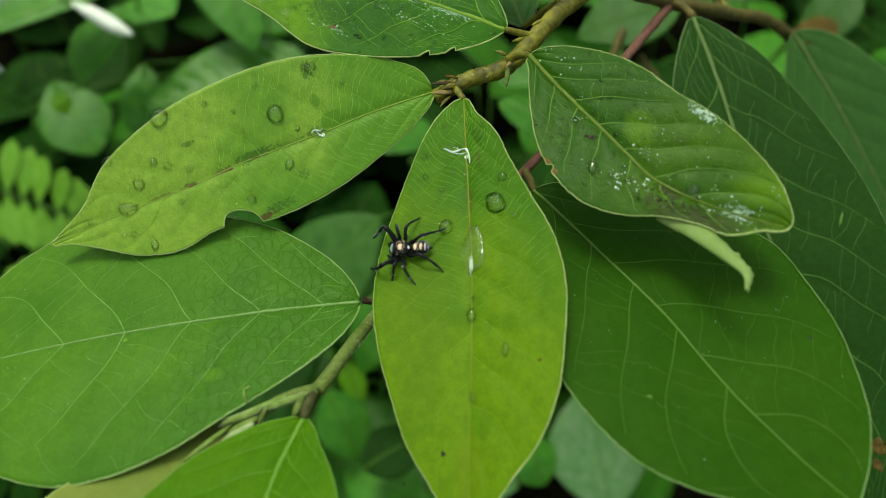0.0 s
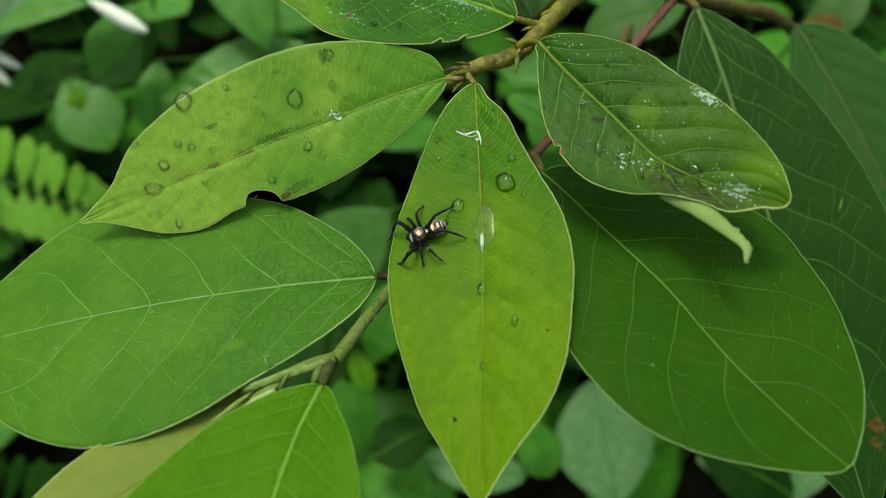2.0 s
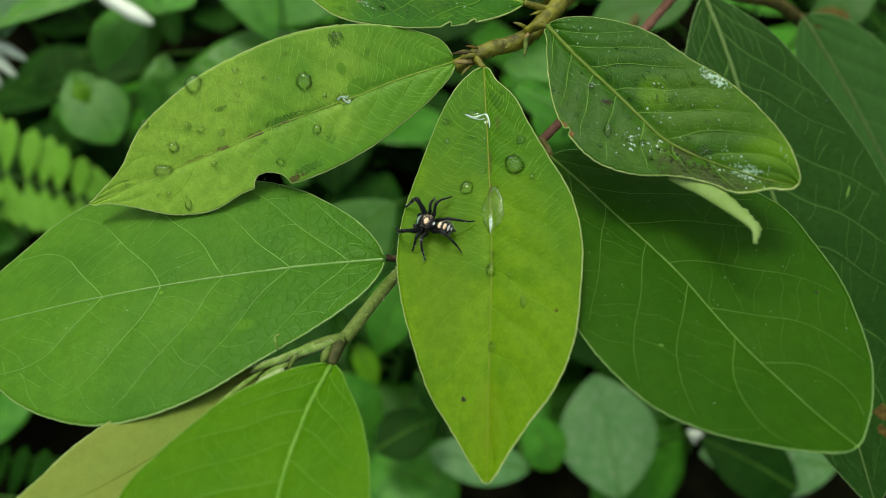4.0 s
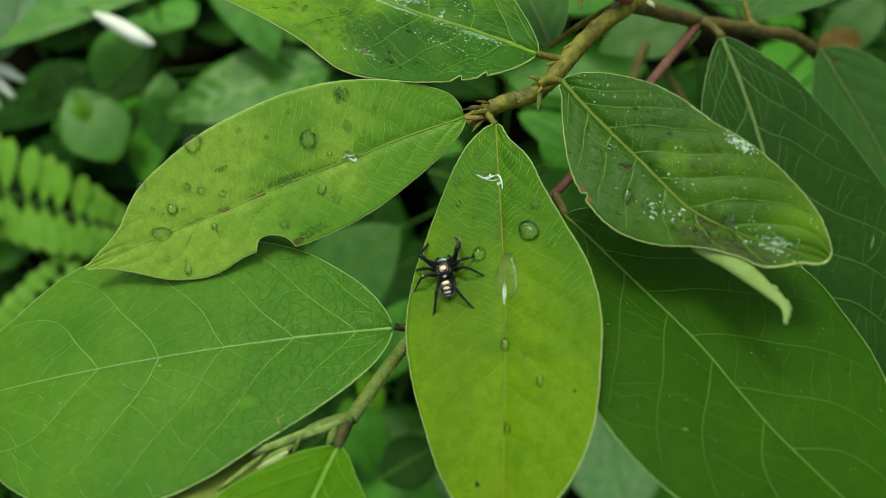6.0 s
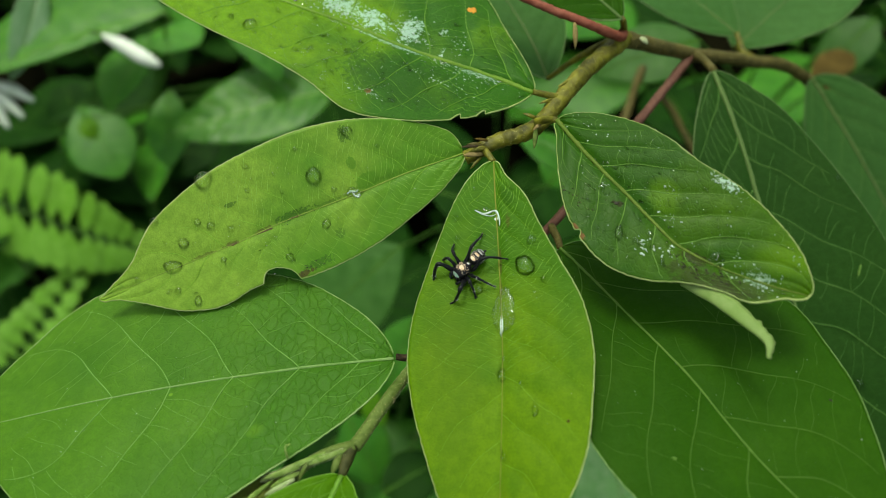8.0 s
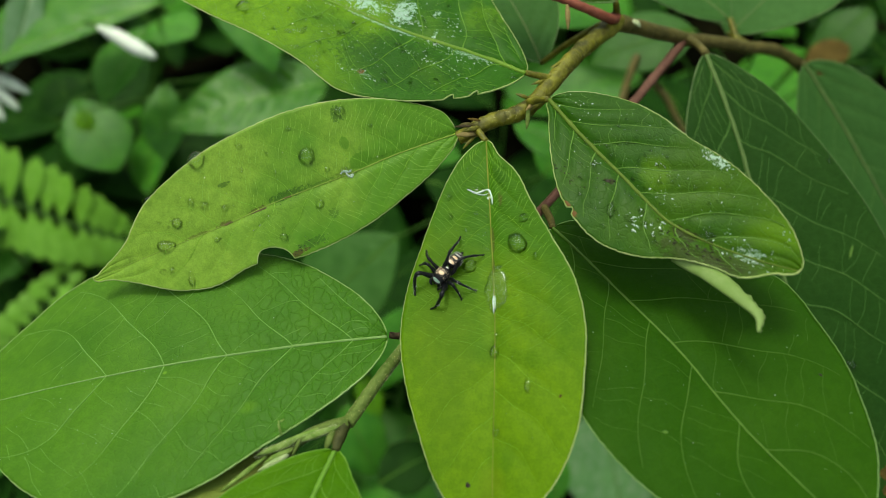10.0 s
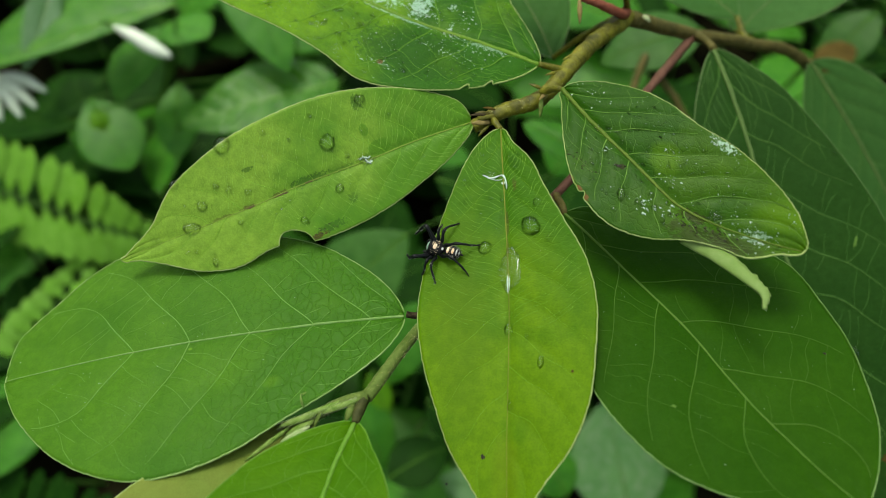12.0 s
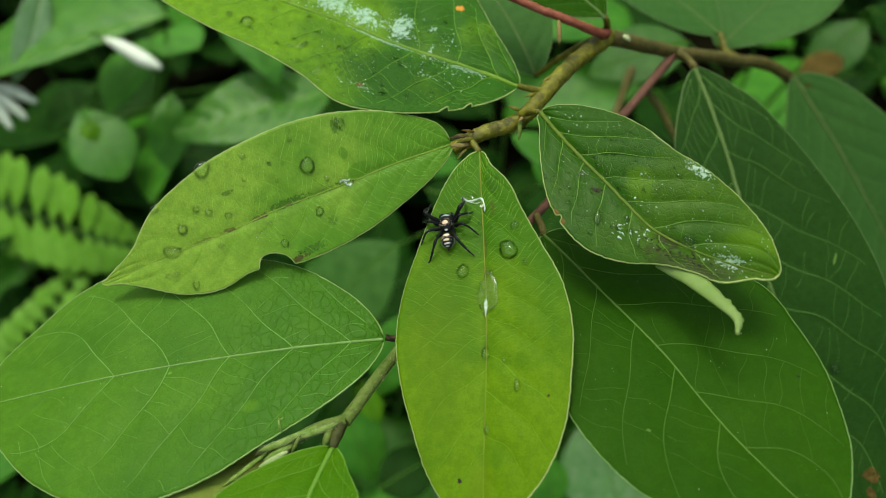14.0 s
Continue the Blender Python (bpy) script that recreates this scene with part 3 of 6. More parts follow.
def comb_veins(sh, leaf, mat, gap=1.2, reach=0.6, r=0.04, keep=0.7, lean=0.06):
    """Fine veins that run side by side from the midrib outwards, stepped and broken, in one mesh."""
    rng = random.Random(int(sh["seed"] * 11) + 2)
    verts, faces = [], []
    L = sh["length"]
    for side in (1, -1):
        for i in range(int(reach * L / gap)):
            fade = 1 - i * gap / (reach * L)
            u0 = rng.uniform(0.03, 0.08)
            while u0 < 0.9:
                u1 = min(0.95, u0 + rng.uniform(0.12, 0.34))
                if rng.random() < keep * (0.45 + 0.55 * fade):
                    u = np.linspace(u0, u1, 6)
                    s = ((i + 0.5 + rng.uniform(-0.28, 0.28)) * gap + 0.06 * np.sin(u * 17 + i)) / L + lean * u + 0.06 * lean * np.sin(9 * u)
                    if 0.015 < s.min() and s.max() < 0.97:
                        mid, hi, lo = (smooth_profile(sh[c], s) for c in ("mid", "hi", "lo"))
                        hi, lo = bitten(sh, s, hi, lo, mid)
                        v = mid + (hi - mid) * u if side > 0 else mid + (lo - mid) * u
                        e = blade_height(sh, s, v, hi, lo, mid) + 0.008
                        pts = [W(sh["base"] + sh["x"] * float(a * L) + sh["y"] * float(c) + sh["n"] * float(z)) for a, c, z in zip(s, v, e)]
                        tv, tf = tube(pts, [0.001 * r * (0.5 + 0.5 * fade) * rng.uniform(0.7, 1.1)] * 6, 4)
                        k = len(verts)
                        verts += tv
                        faces += [tuple(k + q for q in f) for f in tf]
                u0 = u1 + rng.uniform(-0.02, 0.03)
    return tagged(mesh_object("venation", verts, faces, mat, leaf, "fine side veins of the blade"), kind="stuff")


def ladder_veins(sh, leaf, mat, steps=7, reach=1.0, r=0.045, keep=0.75, fork=0.3):
    """Fine cross veins between neighbouring side veins, wavy and broken, in one mesh."""
    rng = random.Random(int(sh["seed"] * 7) + 1)
    verts, faces = [], []
    L, V = sh["length"], sh["veins"]
    for side in (1, -1):
        off = sh["offs"][0 if side > 0 else 1]
        for k in range(-2, int(V) + 1):
            for i in range(steps):
                if rng.random() > keep:
                    continue
                u0 = 0.08 + 0.84 * (i + rng.uniform(0.2, 0.8)) / steps
                g0, g1 = 0.0, 1.0
                if rng.random() < fork:
                    g0, g1 = (0.0, rng.uniform(0.35, 0.7)) if rng.random() < 0.5 else (rng.uniform(0.3, 0.6), 1.0)
                g = np.linspace(g0, g1, 9)
                u = u0 - rng.uniform(0.12, 0.3) * (g - 0.5) + 0.011 * np.sin(g * rng.uniform(4, 8) + rng.uniform(0, 6))
                u = np.clip(u, 0.02, 0.97)
                s = (k + g - off) / V + sweep_to(sh, side, u)
                if s.min() < 0.02 or s.max() > min(0.97, reach):
                    continue
                mid, hi, lo = (smooth_profile(sh[c], s) for c in ("mid", "hi", "lo"))
                hi, lo = bitten(sh, s, hi, lo, mid)
                v = mid + (hi - mid) * u if side > 0 else mid + (lo - mid) * u
                h = blade_height(sh, s, v, hi, lo, mid) + 0.012
                pts = [W(sh["base"] + sh["x"] * float(a * L) + sh["y"] * float(c) + sh["n"] * float(e)) for a, c, e in zip(s, v, h)]
                fade = 1 - 0.45 * float(s.mean())
                tv, tf = tube(pts, [0.001 * r * fade * rng.uniform(0.7, 1.15) for q in pts], 4)
                b = len(verts)
                verts += tv
                faces += [tuple(b + q for q in f) for f in tf]
    return tagged(mesh_object("venation", verts, faces, mat, leaf, "fine cross veins of the blade"), kind="stuff")


# ---- ground ----
def build_ground():
    xs = np.concatenate([[-60, -8, -2], np.linspace(-0.9, 0.9, 61), [2, 8, 60]])
    ys = np.concatenate([[-60, -8, -2], np.linspace(-0.6, 1.6, 75), [3, 9, 60]])
    verts = []
    for y in ys:
        for x in xs:
            near = max(0.0, 1 - max(abs(x) / 1.2, abs(y - 0.5) / 1.6))
            z = near * (0.018 * noise.noise(Vector((x * 9, y * 9, 0))) + 0.008 * noise.noise(Vector((x * 31, y * 31, 3))))
            verts.append((x, y, z))
    w = len(xs)
    faces = [(j * w + i, j * w + i + 1, (j + 1) * w + i + 1, (j + 1) * w + i) for j in range(len(ys) - 1) for i in range(w - 1)]
    # darker than damp humus: shade under the plants put into the soil colour
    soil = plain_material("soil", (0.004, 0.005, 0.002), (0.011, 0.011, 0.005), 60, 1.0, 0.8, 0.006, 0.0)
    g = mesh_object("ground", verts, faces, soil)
    tagged(g, "damp soil under low undergrowth, coloured as dark as its shade", "ground", kind="structure")


build_ground()

# ---- the shrub in front ----
ROOT = W((235, 40, -335))
ROOT.z = 0.0
shrub = thing("shrub", ROOT, "leafy green shrub branch with wet leaves after rain", "shrub")

LEAF_A = blade_shape((-1.6, 27.4, -133.7), (-65.5, 0.9, -128.1), (0.092, -0.012, 0.996), 2, 0.1,
    (0.0, -0.1, -0.2, -0.4, -0.5, -0.3, -0.4, -0.5, -0.1, -0.0, 0.0, 0.0, 0.0, 0.0, 0.0),
    (0.0, 1.4, 3.1, 5.1, 7.0, 8.9, 10.0, 10.0, 8.3, 9.2, 7.4, 3.9, 1.5, 0.8, 0.0),
    (0.0, -4.1, -6.5, -9.1, -11.6, -13.5, -14.4, -14.2, -13.3, -11.2, -8.3, -3.5, -1.4, -0.3, 0.0))
LEAF_C = blade_shape((3.5, 25.7, -130.4), (3.3, -40.4, -105.0), (-0.301, 0.343, 0.890), 1.0, 0.12,
    (0.0, 0.0, 0.1, 0.3, 0.6, 0.9, 1.2, 1.3, 1.1, 0.8, 0.5, 0.4, 0.2, 0.1, 0.0),
    (0.0, 1.0, 2.3, 5.5, 7.8, 10.9, 14.3, 15.7, 15.1, 13.8, 10.8, 6.2, 3.0, 1.2, 0.0),
    (0.0, -2.1, -4.6, -6.9, -9.0, -11.2, -13.4, -14.3, -13.2, -11.0, -8.6, -5.2, -2.7, -1.0, 0.0))
LEAF_D = blade_shape((14.4, 32.9, -128.8), (49.1, 3.0, -108.6), (-0.258, 0.318, 0.912), 2.0, 0.15,
    (0.0, -0.2, -0.7, -1.5, -2.4, -3.3, -4.2, -5.2, -6.0, -5.3, -4.0, -2.5, -1.2, -0.3, 0.0),
    (0.0, 1.2, 3.0, 4.6, 5.9, 6.8, 6.9, 6.4, 6.8, 6.6, 5.8, 4.6, 2.9, 1.4, 0.0),
    (0.0, -1.2, -2.6, -5.6, -9.2, -12.7, -14.8, -15.3, -13.4, -9.7, -7.6, -6.4, -3.0, -1.5, 0.0))
LEAF_F = blade_shape((15.8, 10.4, -134.1), (53.5, -33.2, -99.5), (-0.019, 0.612, 0.790), 2, 0.1,
    (0.0, -0.0, -0.0, -0.1, -0.3, -0.5, -0.5, -0.7, -1.5, -1.9, -1.6, -1.2, -0.6, -0.1, 0.0),
    (0.0, 3.5, 6.1, 9.6, 13.9, 18.5, 21.1, 22.6, 20.9, 18.7, 15.2, 11.5, 6.9, 2.7, 0.0),
    (0.0, -2.1, -4.7, -8.4, -12.2, -15.6, -18.5, -20.6, -20.8, -19.5, -15.9, -11.0, -6.4, -2.9, 0.0))
LEAF_B = blade_shape((-13.4, -8.3, -123.0), (-84.1, -20.8, -124.1), (-0.117, 0.591, 0.798), 3, 0.08,
    (0.0, -0.0, -0.0, -0.0, 0.0, 0.1, 0.1, 0.1, 0.1, 0.1, 0.1, 0.1, 0.0, 0.0, 0.0),
    (0.0, 3.1, 6.6, 10.2, 13.9, 17.6, 21.7, 24.0, 24.1, 21.5, 17.3, 12.0, 6.9, 2.3, 0.0),
    (0.0, -3.4, -7.7, -12.0, -16.4, -19.5, -21.3, -22.3, -22.6, -21.8, -18.6, -13.9, -10.4, -7.2, 0.0))
LEAF_T = blade_shape((11.3, 39.8, -138.2), (-78.1, 75.8, -158.1), (0.025, 0.531, 0.847), 2, 0.12,
    (0.0, 0.0, 0.0, 0.3, 0.9, 1.3, 0.7, 0.8, 0.5, -0.1, -0.3, -0.2, -0.1, -0.0, 0.0),
    (0.0, 4.2, 9.2, 14.4, 18.7, 21.0, 17.9, 15.8, 14.7, 12.9, 10.3, 7.1, 4.0, 2.0, 0.0),
    (0.0, -2.7, -6.6, -11.7, -18.8, -23.3, -25.5, -26.8, -27.2, -25.1, -22.2, -16.2, -10.4, -5.2, 0.0))
LEAF_E = blade_shape((55.2, 51.2, -169.4), (87.8, -59.8, -157.4), (-0.079, 0.084, 0.993), 4, 0.12,
    (0.0, 0.0, 0.1, 0.1, -0.2, -1.0, -1.1, -1.0, -0.7, -0.2, -0.1, -0.0, -0.0, -0.0, 0.0),
    (0.0, 2.4, 5.9, 10.4, 14.0, 17.5, 20.5, 21.9, 20.4, 16.8, 12.2, 8.1, 4.9, 2.4, 0.0),
    (0.0, -2.2, -5.2, -8.9, -12.5, -15.8, -17.8, -18.1, -16.9, -14.5, -11.0, -7.5, -4.2, -1.9, 0.0))
LEAF_G = blade_shape((97.4, 60.0, -213.0), (154.2, -25.5, -234.4), (-0.000, -0.243, 0.970), 3, 0.1,
    (0.0, 0.0, 0.2, 0.3, 0.6, 0.7, 0.7, 0.6, 0.4, 0.3, 0.2, 0.1, 0.1, 0.0, 0.0),
    (0.0, 3.9, 8.1, 11.8, 15.1, 17.9, 19.6, 20.3, 19.7, 18.7, 15.3, 11.8, 7.9, 3.9, 0.0),
    (0.0, -2.4, -5.2, -8.8, -11.9, -14.1, -15.1, -15.4, -13.7, -11.6, -8.5, -5.6, -3.7, -1.9, 0.0))
LEAF_H = blade_shape((-20.0, -24.0, -109.7), (-24.9, -57.1, -78.5), (-0.036, 0.688, 0.725), 2, 0.1,
    (0.0, -0.1, -0.4, -0.8, -1.3, -1.6, -1.8, -1.7, -1.3, -1.0, -0.6, -0.4, -0.2, -0.0, 0.0),
    (0.0, 1.0, 2.3, 3.8, 6.0, 7.9, 9.4, 10.3, 10.4, 9.7, 8.1, 5.5, 3.2, 1.6, 0.0),
    (0.0, -2.6, -6.0, -9.5, -13.4, -16.4, -19.4, -22.0, -22.3, -20.8, -18.0, -13.7, -8.3, -3.8, 0.0))
LEAF_I = blade_shape((-27.2, -24.8, -114.8), (-69.5, -48.8, -93.3), (-0.022, 0.689, 0.725), 1, 0.1,
    (0.0, 0.1, 0.4, 0.9, 1.5, 2.2, 2.6, 3.0, 2.7, 2.0, 1.3, 0.8, 0.3, 0.1, 0.0),
    (0.0, 1.1, 2.1, 4.8, 7.5, 9.7, 11.2, 12.2, 11.3, 9.9, 7.9, 5.9, 4.0, 2.0, 0.0),
    (0.0, -0.8, -1.6, -2.8, -4.1, -5.2, -5.8, -6.0, -5.1, -3.2, -1.9, -1.4, -1.1, -0.5, 0.0))

LEAF_A.update(bites=((1, 0.555, 0.045, 2.6),), veins=10, sweep=0.17, quilt=0.2, seed=3.1, groove=0.3)
LEAF_C.update(fold=0.09, veins=11, sweep=0.16, quilt=0.18, seed=7.7, groove=0.25)
LEAF_B.update(veins=6.8, sweep=0.25, lean=1.1, bow=0.35, offs=(0.5, 0.5), quilt=0.42, seed=12.3, groove=0.4)
LEAF_F.update(veins=6.6, sweep=0.31, lean=0.95, quilt=0.22, seed=21.0, groove=0.3)
LEAF_D.update(bites=((-1, 0.357, 0.011, 0.8),), fold=0.1, veins=8.1, sweep=0.33, lean=0.45, offs=(0.05, 0.8), quilt=0.4, seed=33.0, groove=0.6, wave=0.5)
LEAF_T.update(bites=((1, 0.098, 0.006, 1.3), (1, 0.062, 0.006, 1.2)), veins=11, sweep=0.10, lean=1.5, bow=0.5, offs=(0.5, 0.6), quilt=0.35, seed=41.0, groove=0.7)
LEAF_E.update(veins=9.5, sweep=0.2, lean=0.8, offs=(0.3, 0.7), quilt=0.3, seed=52.0, groove=0.4)
LEAF_G.update(veins=9, sweep=0.24, quilt=0.3, seed=61.0, groove=0.4)
LEAF_H.update(veins=8, sweep=0.20, quilt=0.3, seed=72.0, groove=0.5)
LEAF_I.update(veins=8, sweep=0.20, quilt=0.2, seed=81.0, groove=0.3)


def generic_shape(base, tip, face, half, arch=2.0, cup=0.15, blunt=0.0, seed=0.0, bend=0.0, lean=0.0):
    th = np.linspace(0, math.pi, 15)
    s = (1 - np.cos(th)) / 2
    p = np.sin(math.pi * s ** (0.85 + blunt)) ** (0.8 - 0.2 * blunt) * half
    p[0] = p[-1] = 0
    m = bend * 4 * s * (1 - s)
    sh = blade_shape(base, tip, face, arch, cup, tuple(m), tuple(m + p * (1 - lean)), tuple(m - p * (1 + lean)))
    sh.update(seed=seed, veins=8, quilt=0.35, wave=0.4)
    return sh


leaf_specs = (
    (LEAF_A, M_A, M_EDGE, M_RIB_A, "yellow-green leaf with raindrops and a bitten edge", 0.14, 0.05, (M_FINE_A, 1.15, 0.75, 0.036, 0.93, -0.09)),
    (LEAF_C, M_C, M_EDGE, M_RIB_C, "smooth lime-green leaf with raindrops along its rib", 0.15, 0.04, (M_FINE_C, 1.05, 0.6, 0.037, 0.93, -0.10)),
    (LEAF_D, M_D, M_EDGE, M_RIB_D, "wet green leaf with whitish painted glints and a curled edge", 0.44, 0.12, (M_VEIN_D, 8, 0.98, 0.036, 0.55, 0.45)),
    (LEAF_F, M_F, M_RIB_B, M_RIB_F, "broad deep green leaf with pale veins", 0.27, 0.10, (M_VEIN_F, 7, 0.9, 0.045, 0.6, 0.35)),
    (LEAF_B, M_B, M_EDGE_B, M_RIB_B, "broad mid-green leaf with a raised net of veins", 0.27, 0.105, (M_VEIN_B, 8, 0.95, 0.05, 0.6, 0.5)),
    (LEAF_T, M_T, M_EDGE, M_RIB_T, "wet bright green leaf with whitish sheen painted along its rib", 0.50, 0.13, (M_VEIN_T, 11, 0.98, 0.05, 0.8, 0.4)),
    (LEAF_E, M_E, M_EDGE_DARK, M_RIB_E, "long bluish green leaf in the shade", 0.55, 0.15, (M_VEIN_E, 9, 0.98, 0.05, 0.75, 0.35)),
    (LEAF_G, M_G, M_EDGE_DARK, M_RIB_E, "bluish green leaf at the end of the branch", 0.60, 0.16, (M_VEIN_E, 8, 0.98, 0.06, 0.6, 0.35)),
    (LEAF_H, M_H, M_RIB_H, M_RIB_H, "fresh green leaf below the fork", 0.42, 0.11, (M_VEIN_H, 9, 0.98, 0.04, 0.6, 0.35)),
    (LEAF_I, M_I, M_EDGE, M_I, "olive brown young leaf", 0.2, 0.05, None),
)
for sh, mat, em, rm, label, rib, vein, fine in leaf_specs:
    leaf = build_leaf(sh, mat, em, rm, shrub, label, rib=rib, vein=vein, vein_mat={M_RIB_C: M_VEIN_C, M_RIB_A: M_VEIN_A, M_RIB_B: M_VEIN_B, M_RIB_F: M_VEIN_F, M_RIB_T: M_VEIN_T, M_RIB_D: M_VEIN_D, M_RIB_E: M_VEIN_E, M_RIB_H: M_VEIN_H}.get(rm), fringe=0 if sh in (LEAF_E, LEAF_G) else 900)
    if fine:
        (comb_veins if sh in (LEAF_A, LEAF_C) else ladder_veins)(sh, leaf, *fine)

# further leaves of the same branch, at its back
for sh, mat, label in (
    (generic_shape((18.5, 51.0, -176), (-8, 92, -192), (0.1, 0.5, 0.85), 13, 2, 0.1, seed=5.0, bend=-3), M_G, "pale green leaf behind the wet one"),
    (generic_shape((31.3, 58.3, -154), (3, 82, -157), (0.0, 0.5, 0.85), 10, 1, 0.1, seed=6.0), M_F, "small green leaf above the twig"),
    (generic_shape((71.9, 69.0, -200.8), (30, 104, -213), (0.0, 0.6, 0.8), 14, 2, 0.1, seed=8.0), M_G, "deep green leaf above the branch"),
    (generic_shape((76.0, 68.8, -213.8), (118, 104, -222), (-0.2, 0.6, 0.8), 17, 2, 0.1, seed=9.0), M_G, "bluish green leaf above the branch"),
):
    build_leaf(sh, mat, M_EDGE_DARK, M_RIB_E, shrub, label, ns=80, nw=14, rib=0.34, vein=0.07, vein_mat=M_VEIN_F)


def woody(name, points, radii, mat, label="", n=90, rough=0.2, sides=10, parent=None):
    pts = [W(p) for p in spline(points, n)]
    return mesh_object(name, *tube(pts, [0.001 * r for r in lerp_list(radii, n)], sides, rough), mat, parent or shrub, label)


root_mm = (VIEW.inverted() @ ROOT) * 1000
woody("branch", [(-1.5, 26.6, -134.6), (4.5, 29.8, -134.8), (12.0, 33.2, -137.5), (22.5, 45.8, -148.8), (33.8, 56.8, -163)], (1.35, 1.45, 1.6, 1.75, 1.9), M_BARK, "green-brown branch with pale pores")
woody("branch", [(33.2, 56.6, -162.6), (53.9, 58.3, -181.5), (73.0, 60.5, -196.5), (97.0, 61.2, -217), (140, 45, -262), (200, 30, -300), tuple(root_mm)], (1.85, 1.6, 1.6, 1.75, 2.4, 3.5, 5.0), M_BARK_BROWN, "brown branch that bends down to the ground", n=60)
woody("twig", [(53.9, 58.0, -181), (37.8, 39.4, -167.5), (17.1, 16.4, -147.5), (2, 2, -135)], (1.2, 1.0, 0.9, 0.85), M_TWIG_BROWN, "reddish brown side twig")
woody("twig", [(2, 2, -135), (-10.8, -10.7, -123.2), (-18.6, -20.9, -113.3)], (0.95, 1.0, 1.1), M_TWIG_GREEN, "hairy green twig", rough=0.07)
woody("twig", [(32.6, 57.2, -160.5), (31.1, 55.2, -156.2), (25.0, 55.7, -151), (20.2, 57.4, -150.3), (15.1, 59.4, -150.2), (4, 65, -150), (-8, 78, -152)], (1.2, 1.05, 0.95, 0.9, 0.85, 0.8, 0.7), M_TWIG_RED, "reddish side twig")
woody("twig", [(-18.6, -20.8, -113.2), (-21.5, -21.4, -112.4), (-24.5, -22.6, -112.2), (-28.5, -25.2, -112.6)], (1.1, 1.0, 0.85, 0.5), M_TWIG_GREEN, "hairy green shoot tip", rough=0.1)
def twig_fuzz(points, r, count, seed):
    rng = random.Random(seed)
    line = spline(points, 50)
    hv, hf = [], []
    for i in range(count):
        k = rng.randint(1, 48)
        d = (line[k + 1] - line[k - 1]).normalized()
        q = Matrix.Rotation(rng.uniform(0, 6.28), 3, d) @ d.orthogonal().normalized()
        p = line[k].lerp(line[k + 1], rng.random()) + q * r * 0.95
        hair(hv, hf, W(p), turned((q + d * rng.uniform(-0.5, 0.9)).normalized()), 0.001 * rng.uniform(0.12, 0.3), 0.000024)
    tagged(mesh_object("fuzz", hv, hf, M_FUZZ, shrub, "short pale hairs on the twig"), kind="stuff")


twig_fuzz([(-6, -6, -127.5), (-10.8, -10.7, -123.2), (-18.6, -20.9, -113.3)], 1.0, 1200, 1)
twig_fuzz([(-18.6, -20.8, -113.2), (-21.5, -21.4, -112.4), (-24.5, -22.6, -112.2), (-28.5, -25.2, -112.6)], 0.9, 900, 2)
twig_fuzz([(-19.6, -21.0, -111.4), (-23.5, -22.3, -111.0), (-27.2, -23.6, -111.0)], 0.5, 700, 3)
twig_fuzz([(-26.2, -23.2, -110.8), (-29.4, -24.2, -110.4), (-32.4, -25.3, -110.6)], 0.5, 600, 4)

for pts, rad, mat in (
    ([(-13.0, -8.2, -123.2), (-11.0, -8.4, -123.6), (-8.5, -8.0, -125)], (0.55, 0.6, 0.6), M_BARK_DARK),
    ([(-19.0, -20.9, -113.2), (-19.6, -22.8, -111.2), (-20.0, -24.3, -109.8)], (1.0, 0.95, 0.6), M_PETIOLE),
    ([(3.5, 25.5, -130.9), (2.6, 27.0, -132.0), (1.8, 28.2, -133.4)], (0.55, 0.6, 0.7), M_BARK),
    ([(14.4, 32.7, -129.2), (13.2, 33.2, -131.8), (11.6, 33.4, -135.0)], (0.55, 0.65, 0.8), M_BARK),
    ([(11.3, 39.6, -138.4), (14.2, 39.4, -140.2), (16.8, 39.2, -142.2)], (0.6, 0.7, 0.9), M_BARK),
    ([(15.8, 10.4, -134.3), (15.9, 12.0, -138.0), (15.5, 14.6, -144.5)], (0.6, 0.7, 0.8), M_BARK_BROWN),
    ([(55.2, 51.4, -169.6), (55.0, 55.0, -175.0), (54.4, 57.4, -179.5)], (0.9, 1.0, 1.2), M_BARK_BROWN),
    ([(97.4, 60.0, -213.3), (97.2, 60.6, -215.5), (97.0, 61.0, -217.0)], (1.0, 1.1, 1.4), M_BARK_BROWN),
    ([(71.9, 69.0, -200.8), (72.3, 65.5, -199.5), (72.6, 61.5, -196.8)], (0.7, 0.8, 1.0), M_BARK),
    ([(31.3, 58.3, -154), (32.3, 58.0, -157.5), (33.2, 57.4, -161.5)], (0.6, 0.7, 0.9), M_BARK),
    ([(76.0, 68.8, -213.8), (78, 65, -208), (79, 61.4, -202.5)], (0.7, 0.8, 1.0), M_BARK),
    ([(-1.6, 27.2, -134.0), (-0.6, 27.2, -134.4), (0.5, 27.6, -134.6)], (0.6, 0.7, 0.9), M_BARK),
    ([(-26.9, -24.6, -113.6), (-25.9, -23.4, -113.0), (-24.5, -22.4, -112.6)], (0.5, 0.5, 0.5), M_TWIG_GREEN),
    ([(18.5, 51.0, -176.3), (24, 54.0, -170), (31, 56.6, -163.5)], (0.6, 0.7, 0.9), M_BARK),
):
    woody("petiole", pts, rad, mat, n=10, rough=0.12, sides=8)


